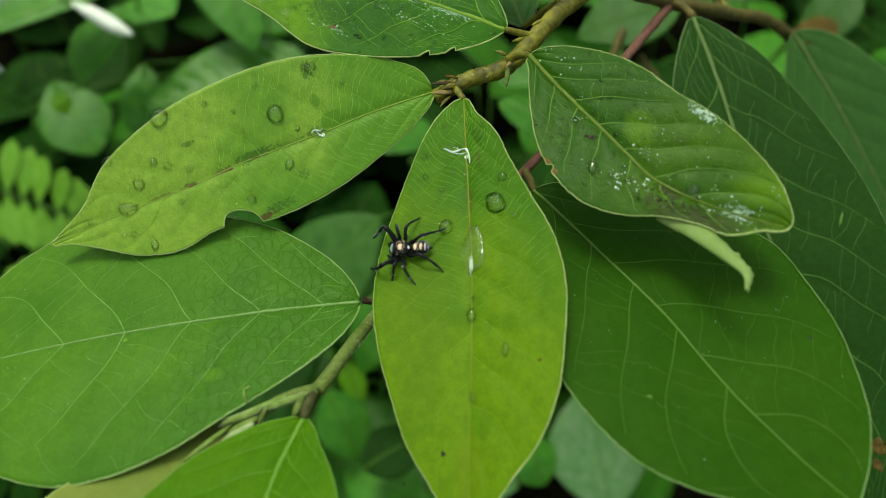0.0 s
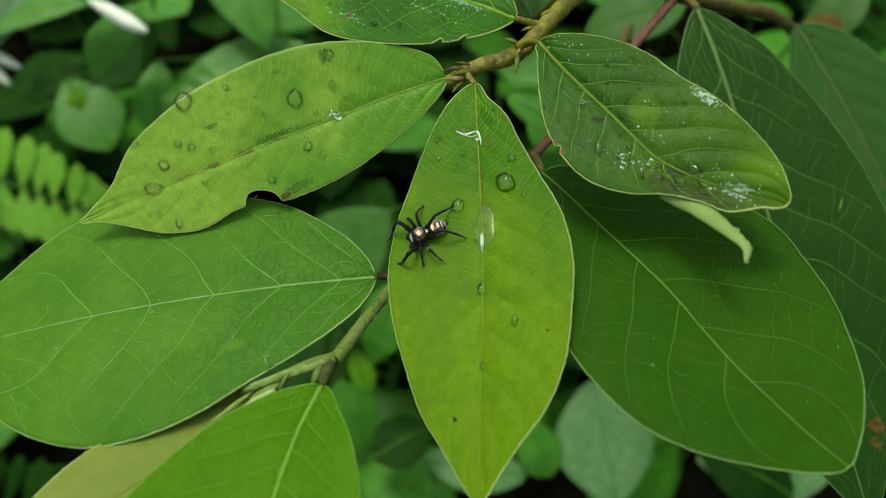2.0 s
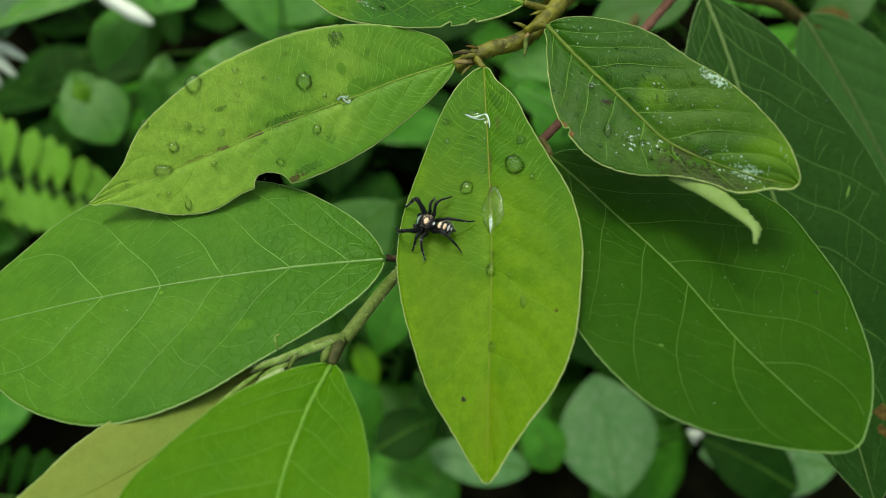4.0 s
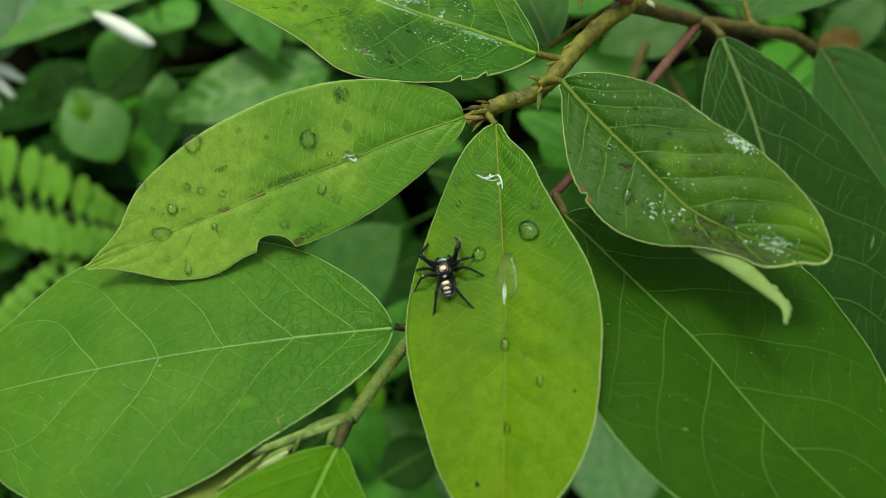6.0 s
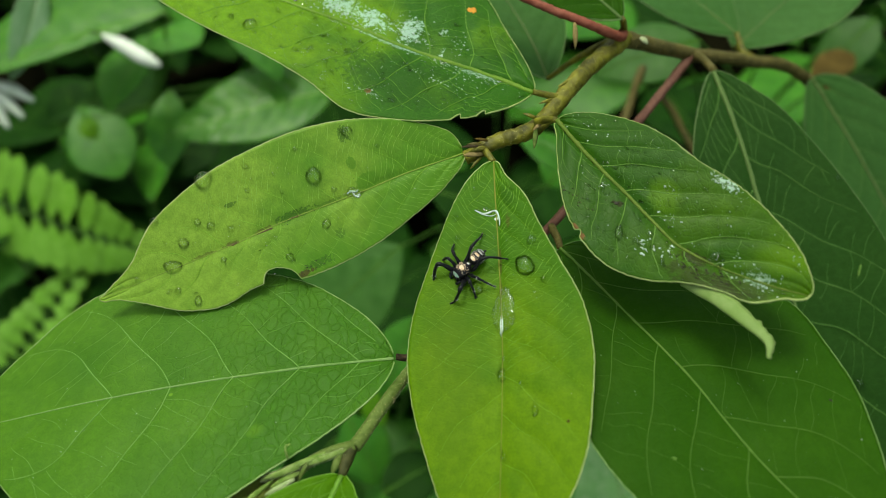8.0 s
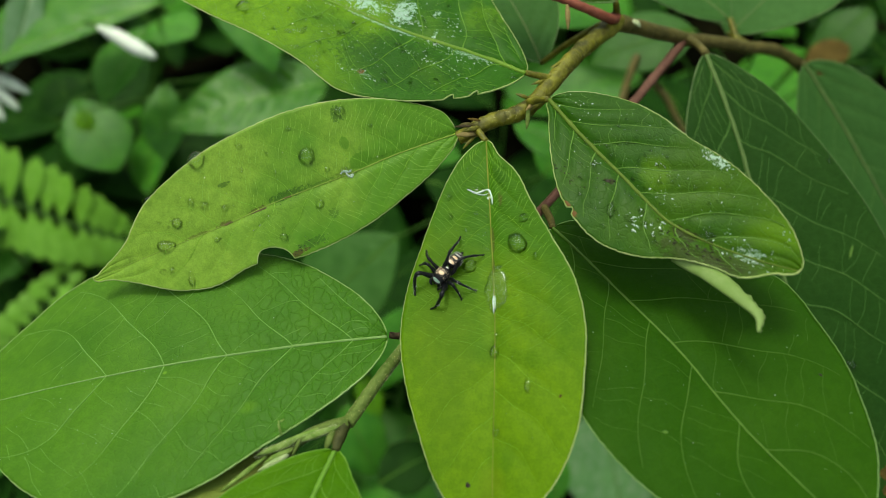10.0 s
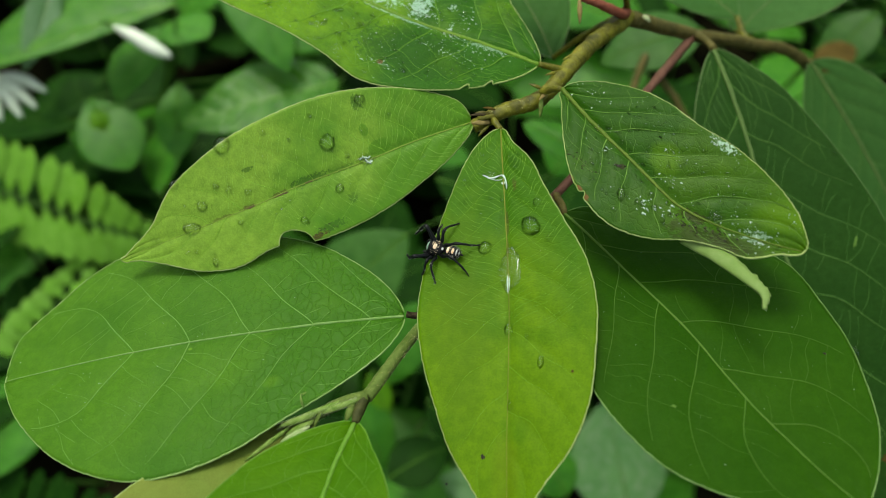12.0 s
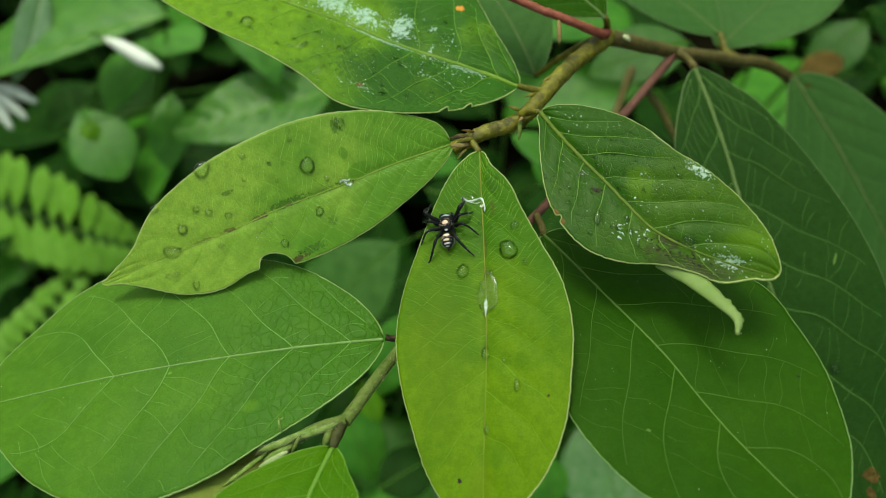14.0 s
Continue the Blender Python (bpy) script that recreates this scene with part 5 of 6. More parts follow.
def seedling(rng, root, h, big, mats):
    plant = thing("seedling", root, "low seedling of the undergrowth, partly coloured as dark as shade", "plant", "seedlings of the undergrowth")
    inv = VIEW.inverted()
    for k in range(rng.randint(5, 8)):
        an = k * 2.4 + rng.uniform(-0.4, 0.4)
        b = root + Vector((0.006 * math.cos(an), 0.006 * math.sin(an), h * rng.uniform(0.55, 1.0)))
        ln = rng.uniform(0.035, 0.07) * big
        t = b + Vector((math.cos(an) * ln, math.sin(an) * ln, rng.uniform(-0.02, 0.012)))
        bm, tm = inv @ b * 1000, inv @ t * 1000
        up = VIEW.to_3x3().inverted() @ Vector((rng.uniform(-0.3, 0.3), rng.uniform(-0.4, 0.1), 1))
        under_leaf(tuple(bm), tuple(tm), tuple(up), ln * 1000 * rng.uniform(0.26, 0.36), rng.choice(mats), plant,
                   seed=rng.uniform(0, 99), ns=22, nw=5, blunt=rng.uniform(0, 0.3))
        leaf_stem(b, root + Vector((0, 0, -0.004)), U_STEM, plant, 0.6, 1.0, 0.004)
    return plant


GAPS = ((0.02, 0.24), (0.00, 0.29), (0.09, 0.27), (0.13, 0.23), (0.05, 0.33), (-0.05, 0.30), (0.10, 0.35), (0.17, 0.28))        # deep places between the larger leaves, filled dark to stand in for shade


def fill_undergrowth():
    """Low seedlings that cover the soil between the larger plants, and go on around them."""
    rng = random.Random(11)
    kinds = []
    for i in range(9):
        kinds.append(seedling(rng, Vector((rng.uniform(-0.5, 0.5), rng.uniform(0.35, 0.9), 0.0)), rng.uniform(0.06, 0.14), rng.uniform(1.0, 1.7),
                              (U_SHADE_DARK, U_SHADE_DARK, U_SHADE_DARK, U_MID) if i % 3 else (U_MID, U_MID, U_SHADE_DARK)))
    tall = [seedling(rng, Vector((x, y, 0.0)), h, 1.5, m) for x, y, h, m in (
        (-0.06, 0.50, 0.17, (U_MID, U_SHADE_DARK, U_MID)), (0.08, 0.54, 0.19, (U_MID, U_SHADE_DARK)), (0.20, 0.62, 0.16, (U_SHADE_DARK, U_MID)))]
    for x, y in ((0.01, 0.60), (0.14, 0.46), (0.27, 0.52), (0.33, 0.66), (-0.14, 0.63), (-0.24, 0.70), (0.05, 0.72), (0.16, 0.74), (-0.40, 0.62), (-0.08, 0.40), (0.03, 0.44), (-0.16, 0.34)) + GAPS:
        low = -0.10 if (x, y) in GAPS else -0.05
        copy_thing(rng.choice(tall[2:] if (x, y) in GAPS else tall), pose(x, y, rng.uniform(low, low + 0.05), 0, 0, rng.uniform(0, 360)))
    for i in range(190):
        if i < 115:
            x, y = rng.uniform(-0.75, 0.75), rng.uniform(0.10, 1.25)
        else:
            an, r = rng.uniform(0, 6.28), rng.uniform(0.7, 2.2)
            x, y = r * math.cos(an), 0.4 + r * math.sin(an)
        kind, place = rng.choice(kinds), pose(x, y, rng.uniform(-0.02, 0.0), 0, 0, rng.uniform(0, 360))
        if math.hypot(x - 0.10, y - 0.20) > 0.14:
            copy_thing(kind, place)


fill_undergrowth()


def bush(root, high, wide, seed):
    """An unseen leafy bush added to block low skylight: a bent stem and a crown of folded leaves in one mesh."""
    rng = random.Random(seed)
    e = thing("bush", root, "unseen leafy green bush added to block low skylight", "bush", "bushes around")
    root = Vector(root)
    for k in range(5):
        an = k * 1.3
        top = root + Vector((math.cos(an) * wide * 0.5, math.sin(an) * wide * 0.5, high * 0.85))
        pts = spline([root + Vector((0, 0, -0.02)), root.lerp(top, 0.5) + Vector((0, 0, 0.1)), top], 10)
        mesh_object("stem", *tube(pts, lerp_list((0.012, 0.003), 10), 6, 0.1), M_BARK_BROWN, e)
    verts, faces = [], []
    for i in range(1100):
        d = Vector((rng.gauss(0, 1), rng.gauss(0, 1), rng.gauss(0, 1))).normalized() * rng.uniform(0.55, 1.0)
        c = root + Vector((d.x * wide, d.y * wide, high * 0.52 + d.z * high * 0.48))
        x = Vector((rng.gauss(0, 1), rng.gauss(0, 1), rng.gauss(-0.3, 0.5))).normalized()
        y = x.cross(Vector((rng.gauss(0, 0.4), rng.gauss(0, 0.4), 1))).normalized()
        z = x.cross(y)
        ln, w = rng.uniform(0.06, 0.11), rng.uniform(0.016, 0.026)
        b = len(verts)
        for t, u in ((0, 0), (0.3, 1), (0.7, 0.85), (1, 0)):
            for sgn in ((-1, 0, 1) if u else (0,)):
                verts.append(c + x * ln * t + y * w * u * sgn + z * (0.35 * w * abs(sgn) - 0.2 * ln * t * t))
        faces += [(b, b + 1, b + 2), (b, b + 2, b + 3), (b + 1, b + 4, b + 5, b + 2), (b + 2, b + 5, b + 6, b + 3), (b + 4, b + 7, b + 5), (b + 5, b + 7, b + 6)]
    crown = mesh_object("crown", verts, faces, U_SHADE_DARK, e, "dense crown of oval leaves")
    return e


# ring out of view, put there to cut side light from the low sky
unseen_bush = bush((1.25, 0.2, 0.0), 1.1, 0.5, 5)
for k, (an, r) in enumerate(((28, 1.35), (62, 1.55), (95, 1.6), (128, 1.5), (160, 1.3), (195, 1.35))):
    copy_thing(unseen_bush, pose(r * math.cos(radians(an)), 0.3 + r * math.sin(radians(an)), 0, 0, 0, 47 * k))

# ---- water on the leaves ----
def drop(sh, along, across, rx, ry, high, turn=0.0, wobble=0.06, label="clear round raindrop resting on a leaf", seed=0, point=2.0):
    """A dome of water on a blade; its foot follows the blade and lies just in it."""
    n, rings = 28, 8
    sh = dict(sh, groove=0.0, quilt=0.0)
    c, nz = on_blade(sh, along, across)
    verts, faces = [], []
    ct, st = math.cos(radians(turn)), math.sin(radians(turn))
    for r in range(rings):
        q = math.cos(r / rings * math.pi / 2)
        lift = high * math.sqrt(max(0.0, 1 - q ** 2.2)) - (0.05 if r else 0.3)
        for k in range(n):
            an = 2 * math.pi * k / n
            w = 1 + 2 * wobble * noise.noise(Vector((math.cos(an) * 1.3, math.sin(an) * 1.3, seed * 3.1 + along))) + 1.2 * wobble * noise.noise(Vector((math.cos(an) * 3.1, math.sin(an) * 3.1, along + 7)))
            w /= (abs(math.cos(an)) ** point + abs(math.sin(an)) ** point) ** (1 / point)
            a, b = rx * q * w * math.cos(an), ry * q * w * math.sin(an)
            p, _ = on_blade(sh, along + a * ct - b * st, across + a * st + b * ct)
            verts.append(p + nz * lift)
    p, _ = on_blade(sh, along, across)
    verts.append(p + nz * (high - 0.05))
    for r in range(rings - 1):
        for k in range(n):
            faces.append((r * n + k, r * n + (k + 1) % n, (r + 1) * n + (k + 1) % n, (r + 1) * n + k))
    for k in range(n):
        faces.append(((rings - 1) * n + k, (rings - 1) * n + (k + 1) % n, rings * n))
    faces.append(tuple(range(n))[::-1])
    ob = mesh_object("water_drop", [W(v) for v in verts], faces, M_FILM if high < 0.45 and max(rx, ry) > 1.2 else M_WATER, at=W(c))
    ob.data.materials.append(M_WATER_RIM)
    ob.data.polygons.foreach_set("material_index", [1 if i < 3 * n else 0 for i in range(len(faces))])
    return tagged(ob, label, "water drop", "raindrops on the leaves")


for along, across, r in (
    (44.6, -12.5, 1.56), (55.2, -9.0, 0.83), (52.0, -3.5, 0.92), (48.3, -6.0, 0.64), (46.4, -4.6, 0.74), (43.3, -2.8, 0.64), (54.9, -4.6, 0.37),
    (26.6, -6.0, 1.38), (27.7, 2.7, 0.83), (27.9, -11.6, 0.46), (32.9, -8.8, 0.37), (37.0, -9.5, 0.28), (32.8, -5.4, 0.37), (30.4, -7.9, 0.28),
    (37.0, -11.9, 0.55), (38.2, -7.9, 0.46), (36.9, 1.5, 0.37), (46.6, 1.8, 0.55), (57.4, 3.4, 0.55), (55.9, 3.8, 0.55), (61.9, -0.8, 0.37),
    (35.7, 5.7, 0.74), (45.9, 6.7, 0.37), (18.3, -11.3, 1.01), (14.2, -7.0, 0.37), (11.0, 2.7, 0.37), (19.0, 4.4, 0.28), (24.2, -2.5, 0.46),
    (17.4, -3.8, 0.37), (32.2, 7.1, 0.28),):
    drop(LEAF_A, along, across, r, r * (0.88 + 0.2 * math.sin(along * 5)), r * 0.8, wobble=0.14, seed=along)
for along, across, r in (
    (10.8, -6.5, 0.64), (14.7, -6.2, 0.64), (5.4, -3.4, 0.37), (14.4, -1.7, 0.46), (16.4, 6.6, 0.83), (12.4, 1.0, 0.46), (23.5, 8.4, 0.64),
    (25.7, 6.9, 0.37), (23.9, -2.7, 1.20), (36.1, 1.6, 0.46), (40.0, 4.3, 0.55), (51.0, 1.3, 0.74), (52.1, 6.8, 0.28), (21.3, -0.0, 0.37),
    (17.4, -3.5, 0.46), (18.4, -0.0, 0.37), (8.8, 2.6, 0.37), (15.0, 0.2, 0.37),):
    drop(LEAF_C, along, across, r, r * (0.88 + 0.2 * math.sin(along * 5)), r * 0.8, wobble=0.12, seed=along)
for along, across, r in (
    (15.3, -5.6, 0.55), (23.6, -12.9, 0.46), (14.5, -8.2, 0.37), (17.2, -11.1, 0.46), (26.0, -9.6, 0.74), (28.4, -8.7, 0.55), (29.6, -6.9, 0.46),
    (26.6, -7.3, 0.46), (17.2, 0.5, 0.37), (30.7, -9.5, 0.46), (47.0, -2.1, 0.37), (26.5, -12.5, 0.37), (23.6, -6.4, 0.37), (16.5, -2.7, 0.37),
    (24.7, 0.5, 0.37), (30.6, 0.6, 0.37), (21.9, -0.2, 0.28), (36.9, -4.0, 0.55), (31.0, -3.2, 0.37), (19.8, -11.5, 0.37),):
    drop(LEAF_D, along, across, r, r * (0.88 + 0.2 * math.sin(along * 5)), r * 0.8, wobble=0.2, seed=along)
for along, across, r in (
    (59.9, 10.0, 0.74), (55.4, 10.2, 1.29), (37.5, 12.5, 0.64), (28.1, 19.1, 0.55), (18.6, 5.3, 0.64), (47.1, 7.5, 0.37), (48.6, 2.8, 0.37),
    (24.4, 5.8, 0.37), (29.0, 10.5, 0.37), (21.6, 15.2, 0.37), (11.7, 8.3, 0.37), (8.1, 3.0, 0.46), (40.5, 6.1, 0.46), (35.1, 8.7, 0.37),
    (17.2, 14.4, 0.37),):
    drop(LEAF_T, along, across, r, r * (0.88 + 0.2 * math.sin(along * 5)), r * 0.8, wobble=0.2, seed=along)
drop(LEAF_A, 55.3, -0.5, 1.66, 1.01, 0.85, 158)
drop(LEAF_A, 53.4, 6.8, 0.64, 0.92, 0.65, 158)
drop(LEAF_A, 21.3, -0.7, 1.84, 0.83, 0.3, 159, label="flat irregular film of rainwater on a leaf", wobble=0.3, point=1.25)
drop(LEAF_C, 9.8, -1.5, 1.84, 0.74, 0.3, 80, label="flat irregular film of rainwater on a leaf", wobble=0.3, point=1.25)
drop(LEAF_C, 20.8, 5.4, 1.95, 1.5, 1.3, 38)
drop(LEAF_E, 74.2, 6.2, 1.1, 0.9, 0.6, 30)
drop(LEAF_E, 31.5, 16.0, 0.6, 0.55, 0.4)
drop(LEAF_C, 28.3, 1.6, 2.10, 4.3, 0.34, 83, label="flat irregular pool of rainwater along the leaf rib", wobble=0.16, point=1.5)
drop(LEAF_C, 38.7, 1.2, 0.74, 1.01, 0.7, 85)
drop(LEAF_C, 44.4, 6.4, 0.55, 1.10, 0.6, 86)
drop(LEAF_D, 22.7, -10.1, 0.64, 1.29, 0.5, 36)
drop(LEAF_D, 36.7, -3.9, 1.29, 1.10, 0.4, 39, label="flat irregular film of rainwater on a leaf", wobble=0.3, point=1.25)
drop(LEAF_T, 50.4, 10.6, 0.55, 1.38, 0.4, -155, label="flat irregular film of rainwater on a leaf", wobble=0.3, point=1.25)
drop(LEAF_T, 42.4, 11.8, 1.38, 1.01, 0.4, -154, label="flat irregular film of rainwater on a leaf", wobble=0.3, point=1.25)
drop(LEAF_T, 35.8, 16.1, 1.20, 1.56, 0.4, -154, label="flat irregular film of rainwater on a leaf", wobble=0.3, point=1.25)
drop(LEAF_T, 41.1, 15.7, 1.38, 0.55, 0.4, -154, label="flat irregular film of rainwater on a leaf", wobble=0.3, point=1.25)
drop(LEAF_T, 17.5, 9.8, 0.37, 0.74, 0.4, -152, label="flat irregular film of rainwater on a leaf", wobble=0.3, point=1.25)
drop(LEAF_T, 26.7, 15.4, 0.46, 1.29, 0.4, -153, label="flat irregular film of rainwater on a leaf", wobble=0.3, point=1.25)


def on_leaf_blob(name, sh, along, across, rx, ry, high, turn, mat, label, category, seed=0):
    """A flat uneven scab or speck that lies on a blade."""
    n, rings = 26, 4
    c, nz = on_blade(sh, along, across)
    ct, st = math.cos(radians(turn)), math.sin(radians(turn))
    verts, faces = [], []
    for r in range(rings):
        q = 1 - r / rings
        for k in range(n):
            an = 2 * math.pi * k / n
            w = 1 + 0.5 * noise.noise(Vector((math.cos(an) * 1.6, math.sin(an) * 1.6, seed * 1.7))) + 0.3 * noise.noise(Vector((math.cos(an) * 3, math.sin(an) * 3, seed * 2.9)))
            a, b = rx * q * w * math.cos(an), ry * q * w * math.sin(an)
            p, _ = on_blade(sh, along + a * ct - b * st, across + a * st + b * ct)
            verts.append(W(p + nz * (high * (1 - q ** 3) - 0.03)))
    verts.append(W(c + nz * (high - 0.03)))
    for r in range(rings - 1):
        for k in range(n):
            faces.append((r * n + k, r * n + (k + 1) % n, (r + 1) * n + (k + 1) % n, (r + 1) * n + k))
    faces += [((rings - 1) * n + k, (rings - 1) * n + (k + 1) % n, rings * n) for k in range(n)]
    faces.append(tuple(range(n))[::-1])
    ob = mesh_object(name, verts, faces, mat, at=W(c))
    return tagged(ob, label, category)


# white of the flecks and streaks below stands for sky glinting on water
M_GLINT_SPECK = plain_material("white_glint_speck", (0.20, 0.33, 0.18), (0.54, 0.66, 0.56), 1800, 0.25, 0.8, 0.0001, 0.6)
M_SPECK = plain_material("dark_speck", (0.012, 0.012, 0.008), (0.03, 0.025, 0.015), 2500, 0.5)
M_STAIN = plain_material("olive_stain", (0.012, 0.016, 0.004), (0.035, 0.050, 0.008), 900, 0.4)
M_RUST = plain_material("rust_spot", (0.45, 0.16, 0.02), (0.55, 0.28, 0.03), 1500, 0.6)


def scatter_flecks(name, sh, spots, mat, label, category, seed, tall=1.0):
    """Many tiny flat flecks or droplets on one leaf: spots are along, across, spread along, spread across, count, smallest, largest."""
    rng = random.Random(seed)
    verts, faces = [], []
    for a0, c0, sa, sc, count, r0, r1 in spots:
        for i in range(count):
            a, c = rng.gauss(a0, sa), rng.gauss(c0, sc)
            s = np.array([min(max(a / sh["length"], 0.02), 0.98)])
            hi, lo = smooth_profile(sh["hi"], s)[0] - 0.4, smooth_profile(sh["lo"], s)[0] + 0.4
            if not lo < c < hi or not 1 < a < sh["length"] - 1:
                continue
            r = r0 + (r1 - r0) * rng.random() ** 2.5
            p, nz = on_blade(sh, a, c)
            n = 7
            base = len(verts)
            x = (sh["x"] - nz * sh["x"].dot(nz)).normalized()
            y = nz.cross(x)
            t0, sq = rng.uniform(0, 6.28), rng.uniform(0.3, 0.9)
            for q, h in ((1.0, -0.03), (0.72, 0.2 * tall * r + 0.02), (0.3, 0.3 * tall * r + 0.02)):
                for k in range(n):
                    an = 2 * math.pi * k / n
                    w = r * q * (1 + (0.35 * math.sin(an * 2 + t0) + 0.35 * math.sin(an * 3 + 2 * t0)) / tall)
                    verts.append(W(p + x * w * math.cos(an + t0) + y * w * sq * math.sin(an + t0) + nz * h))
            for g in range(2):
                for k in range(n):
                    faces.append((base + g * n + k, base + g * n + (k + 1) % n, base + (g + 1) * n + (k + 1) % n, base + (g + 1) * n + k))
            faces.append(tuple(base + 2 * n + k for k in range(n)))
            faces.append(tuple(base + k for k in range(n))[::-1])
    ob = mesh_object(name, verts, faces, mat)
    if mat == M_WATER:
        ob.data.materials.append(M_WATER_RIM)
        ob.data.polygons.foreach_set("material_index", [1 if i % 16 < 7 else 0 for i in range(len(faces))])
    return tagged(ob, label, category, kind="stuff")


# whitish flecks in place of the highlights on these two wet leaves
scatter_flecks("residue_flecks", LEAF_D, ((30.5, 6.3, 1.8, 0.5, 150, 0.03, 0.22), (43.0, -3.0, 2.2, 1.2, 130, 0.03, 0.24), (26.7, -9.6, 1.2, 1.2, 22, 0.06, 0.4), (30.3, -7.5, 0.7, 1.2, 24, 0.05, 0.35), (15, -5.6, 0.5, 0.7, 14, 0.05, 0.3), (6, 1.5, 3.5, 1.3, 46, 0.03, 0.22), (24.5, 0.4, 1.4, 0.3, 16, 0.04, 0.25), (27, -3.2, 1.0, 0.4, 14, 0.04, 0.3), (46, 3.4, 1.5, 1.2, 30, 0.03, 0.15), (28, -1, 11, 5.0, 240, 0.025, 0.13)), M_GLINT_SPECK, "whitish flecks that paint wet glints on the green leaf", "residue", 3)
scatter_flecks("residue_flecks", LEAF_T, ((39, -1.2, 3.6, 1.1, 130, 0.05, 0.26), (43, -2.6, 3.0, 1.6, 60, 0.05, 0.26), (28.0, -3.6, 1.6, 1.9, 90, 0.05, 0.26), (25.5, -1.4, 1.8, 0.8, 90, 0.05, 0.26), (28, 1.6, 9, 0.35, 120, 0.04, 0.3), (12, 2.2, 5, 1.0, 130, 0.04, 0.26), (17, -3.0, 1.0, 2.2, 40, 0.05, 0.35), (30, 9, 10, 5, 150, 0.03, 0.16), (27.5, 15.6, 2.0, 0.5, 40, 0.04, 0.3), (17, 6.5, 4, 0.5, 60, 0.04, 0.25)), M_GLINT_SPECK, "whitish flecks that paint wet glints along the rib of the leaf", "residue", 4)
scatter_flecks("fine_droplets", LEAF_A, ((30, -2, 17, 6, 190, 0.06, 0.26), (50, 0, 8, 5, 50, 0.05, 0.22), (38, -1, 15, 6, 26, 0.2, 0.42)), M_WATER, "very fine droplets on the leaf", "water drops", 5, 2.3)
scatter_flecks("fine_droplets", LEAF_C, ((14, 0, 8, 4, 140, 0.06, 0.28), (45, 0, 12, 7, 60, 0.04, 0.16)), M_WATER, "very fine droplets on the leaf", "water drops", 6, 2.3)
scatter_flecks("fine_droplets", LEAF_D, ((25, -2, 12, 6, 480, 0.06, 0.36), (22, -5, 9, 4, 34, 0.25, 0.5)), M_WATER, "very fine droplets on the leaf", "water drops", 7, 2.3)
scatter_flecks("fine_droplets", LEAF_T, ((30, 4, 16, 9, 520, 0.07, 0.5), (40, -6, 14, 8, 160, 0.07, 0.5), (32, 7, 15, 6, 60, 0.3, 0.75)), M_WATER, "very fine droplets on the leaf", "water drops", 8, 2.3)
scatter_flecks("pale_specks", LEAF_B, ((38, 0, 18, 11, 110, 0.04, 0.12),), M_GLINT_SPECK, "tiny pale specks on the leaf", "specks", 9)
scatter_flecks("pale_specks", LEAF_F, ((36, 0, 16, 10, 90, 0.04, 0.11),), M_GLINT_SPECK, "tiny pale specks on the leaf", "specks", 10)
scatter_flecks("dirt_specks", LEAF_D, ((35, -7.4, 2.2, 0.7, 130, 0.04, 0.32), (38.5, -5.8, 1.3, 0.7, 80, 0.05, 0.35), (13.5, -9.6, 1.6, 0.5, 40, 0.05, 0.3), (19, -6.4, 0.5, 0.4, 20, 0.05, 0.3), (30, -1, 10, 5, 60, 0.03, 0.1)), M_STAIN, "dark brown dirt specks near the torn edge", "specks", 12)
scatter_flecks("dirt_specks", LEAF_A, ((32.6, 8.9, 1.8, 0.45, 70, 0.04, 0.2), (32, -0.2, 2.0, 0.25, 40, 0.03, 0.14), (30, -1, 14, 6, 50, 0.03, 0.1)), M_STAIN, "dark brown dirt specks near the bitten edge", "specks", 13)
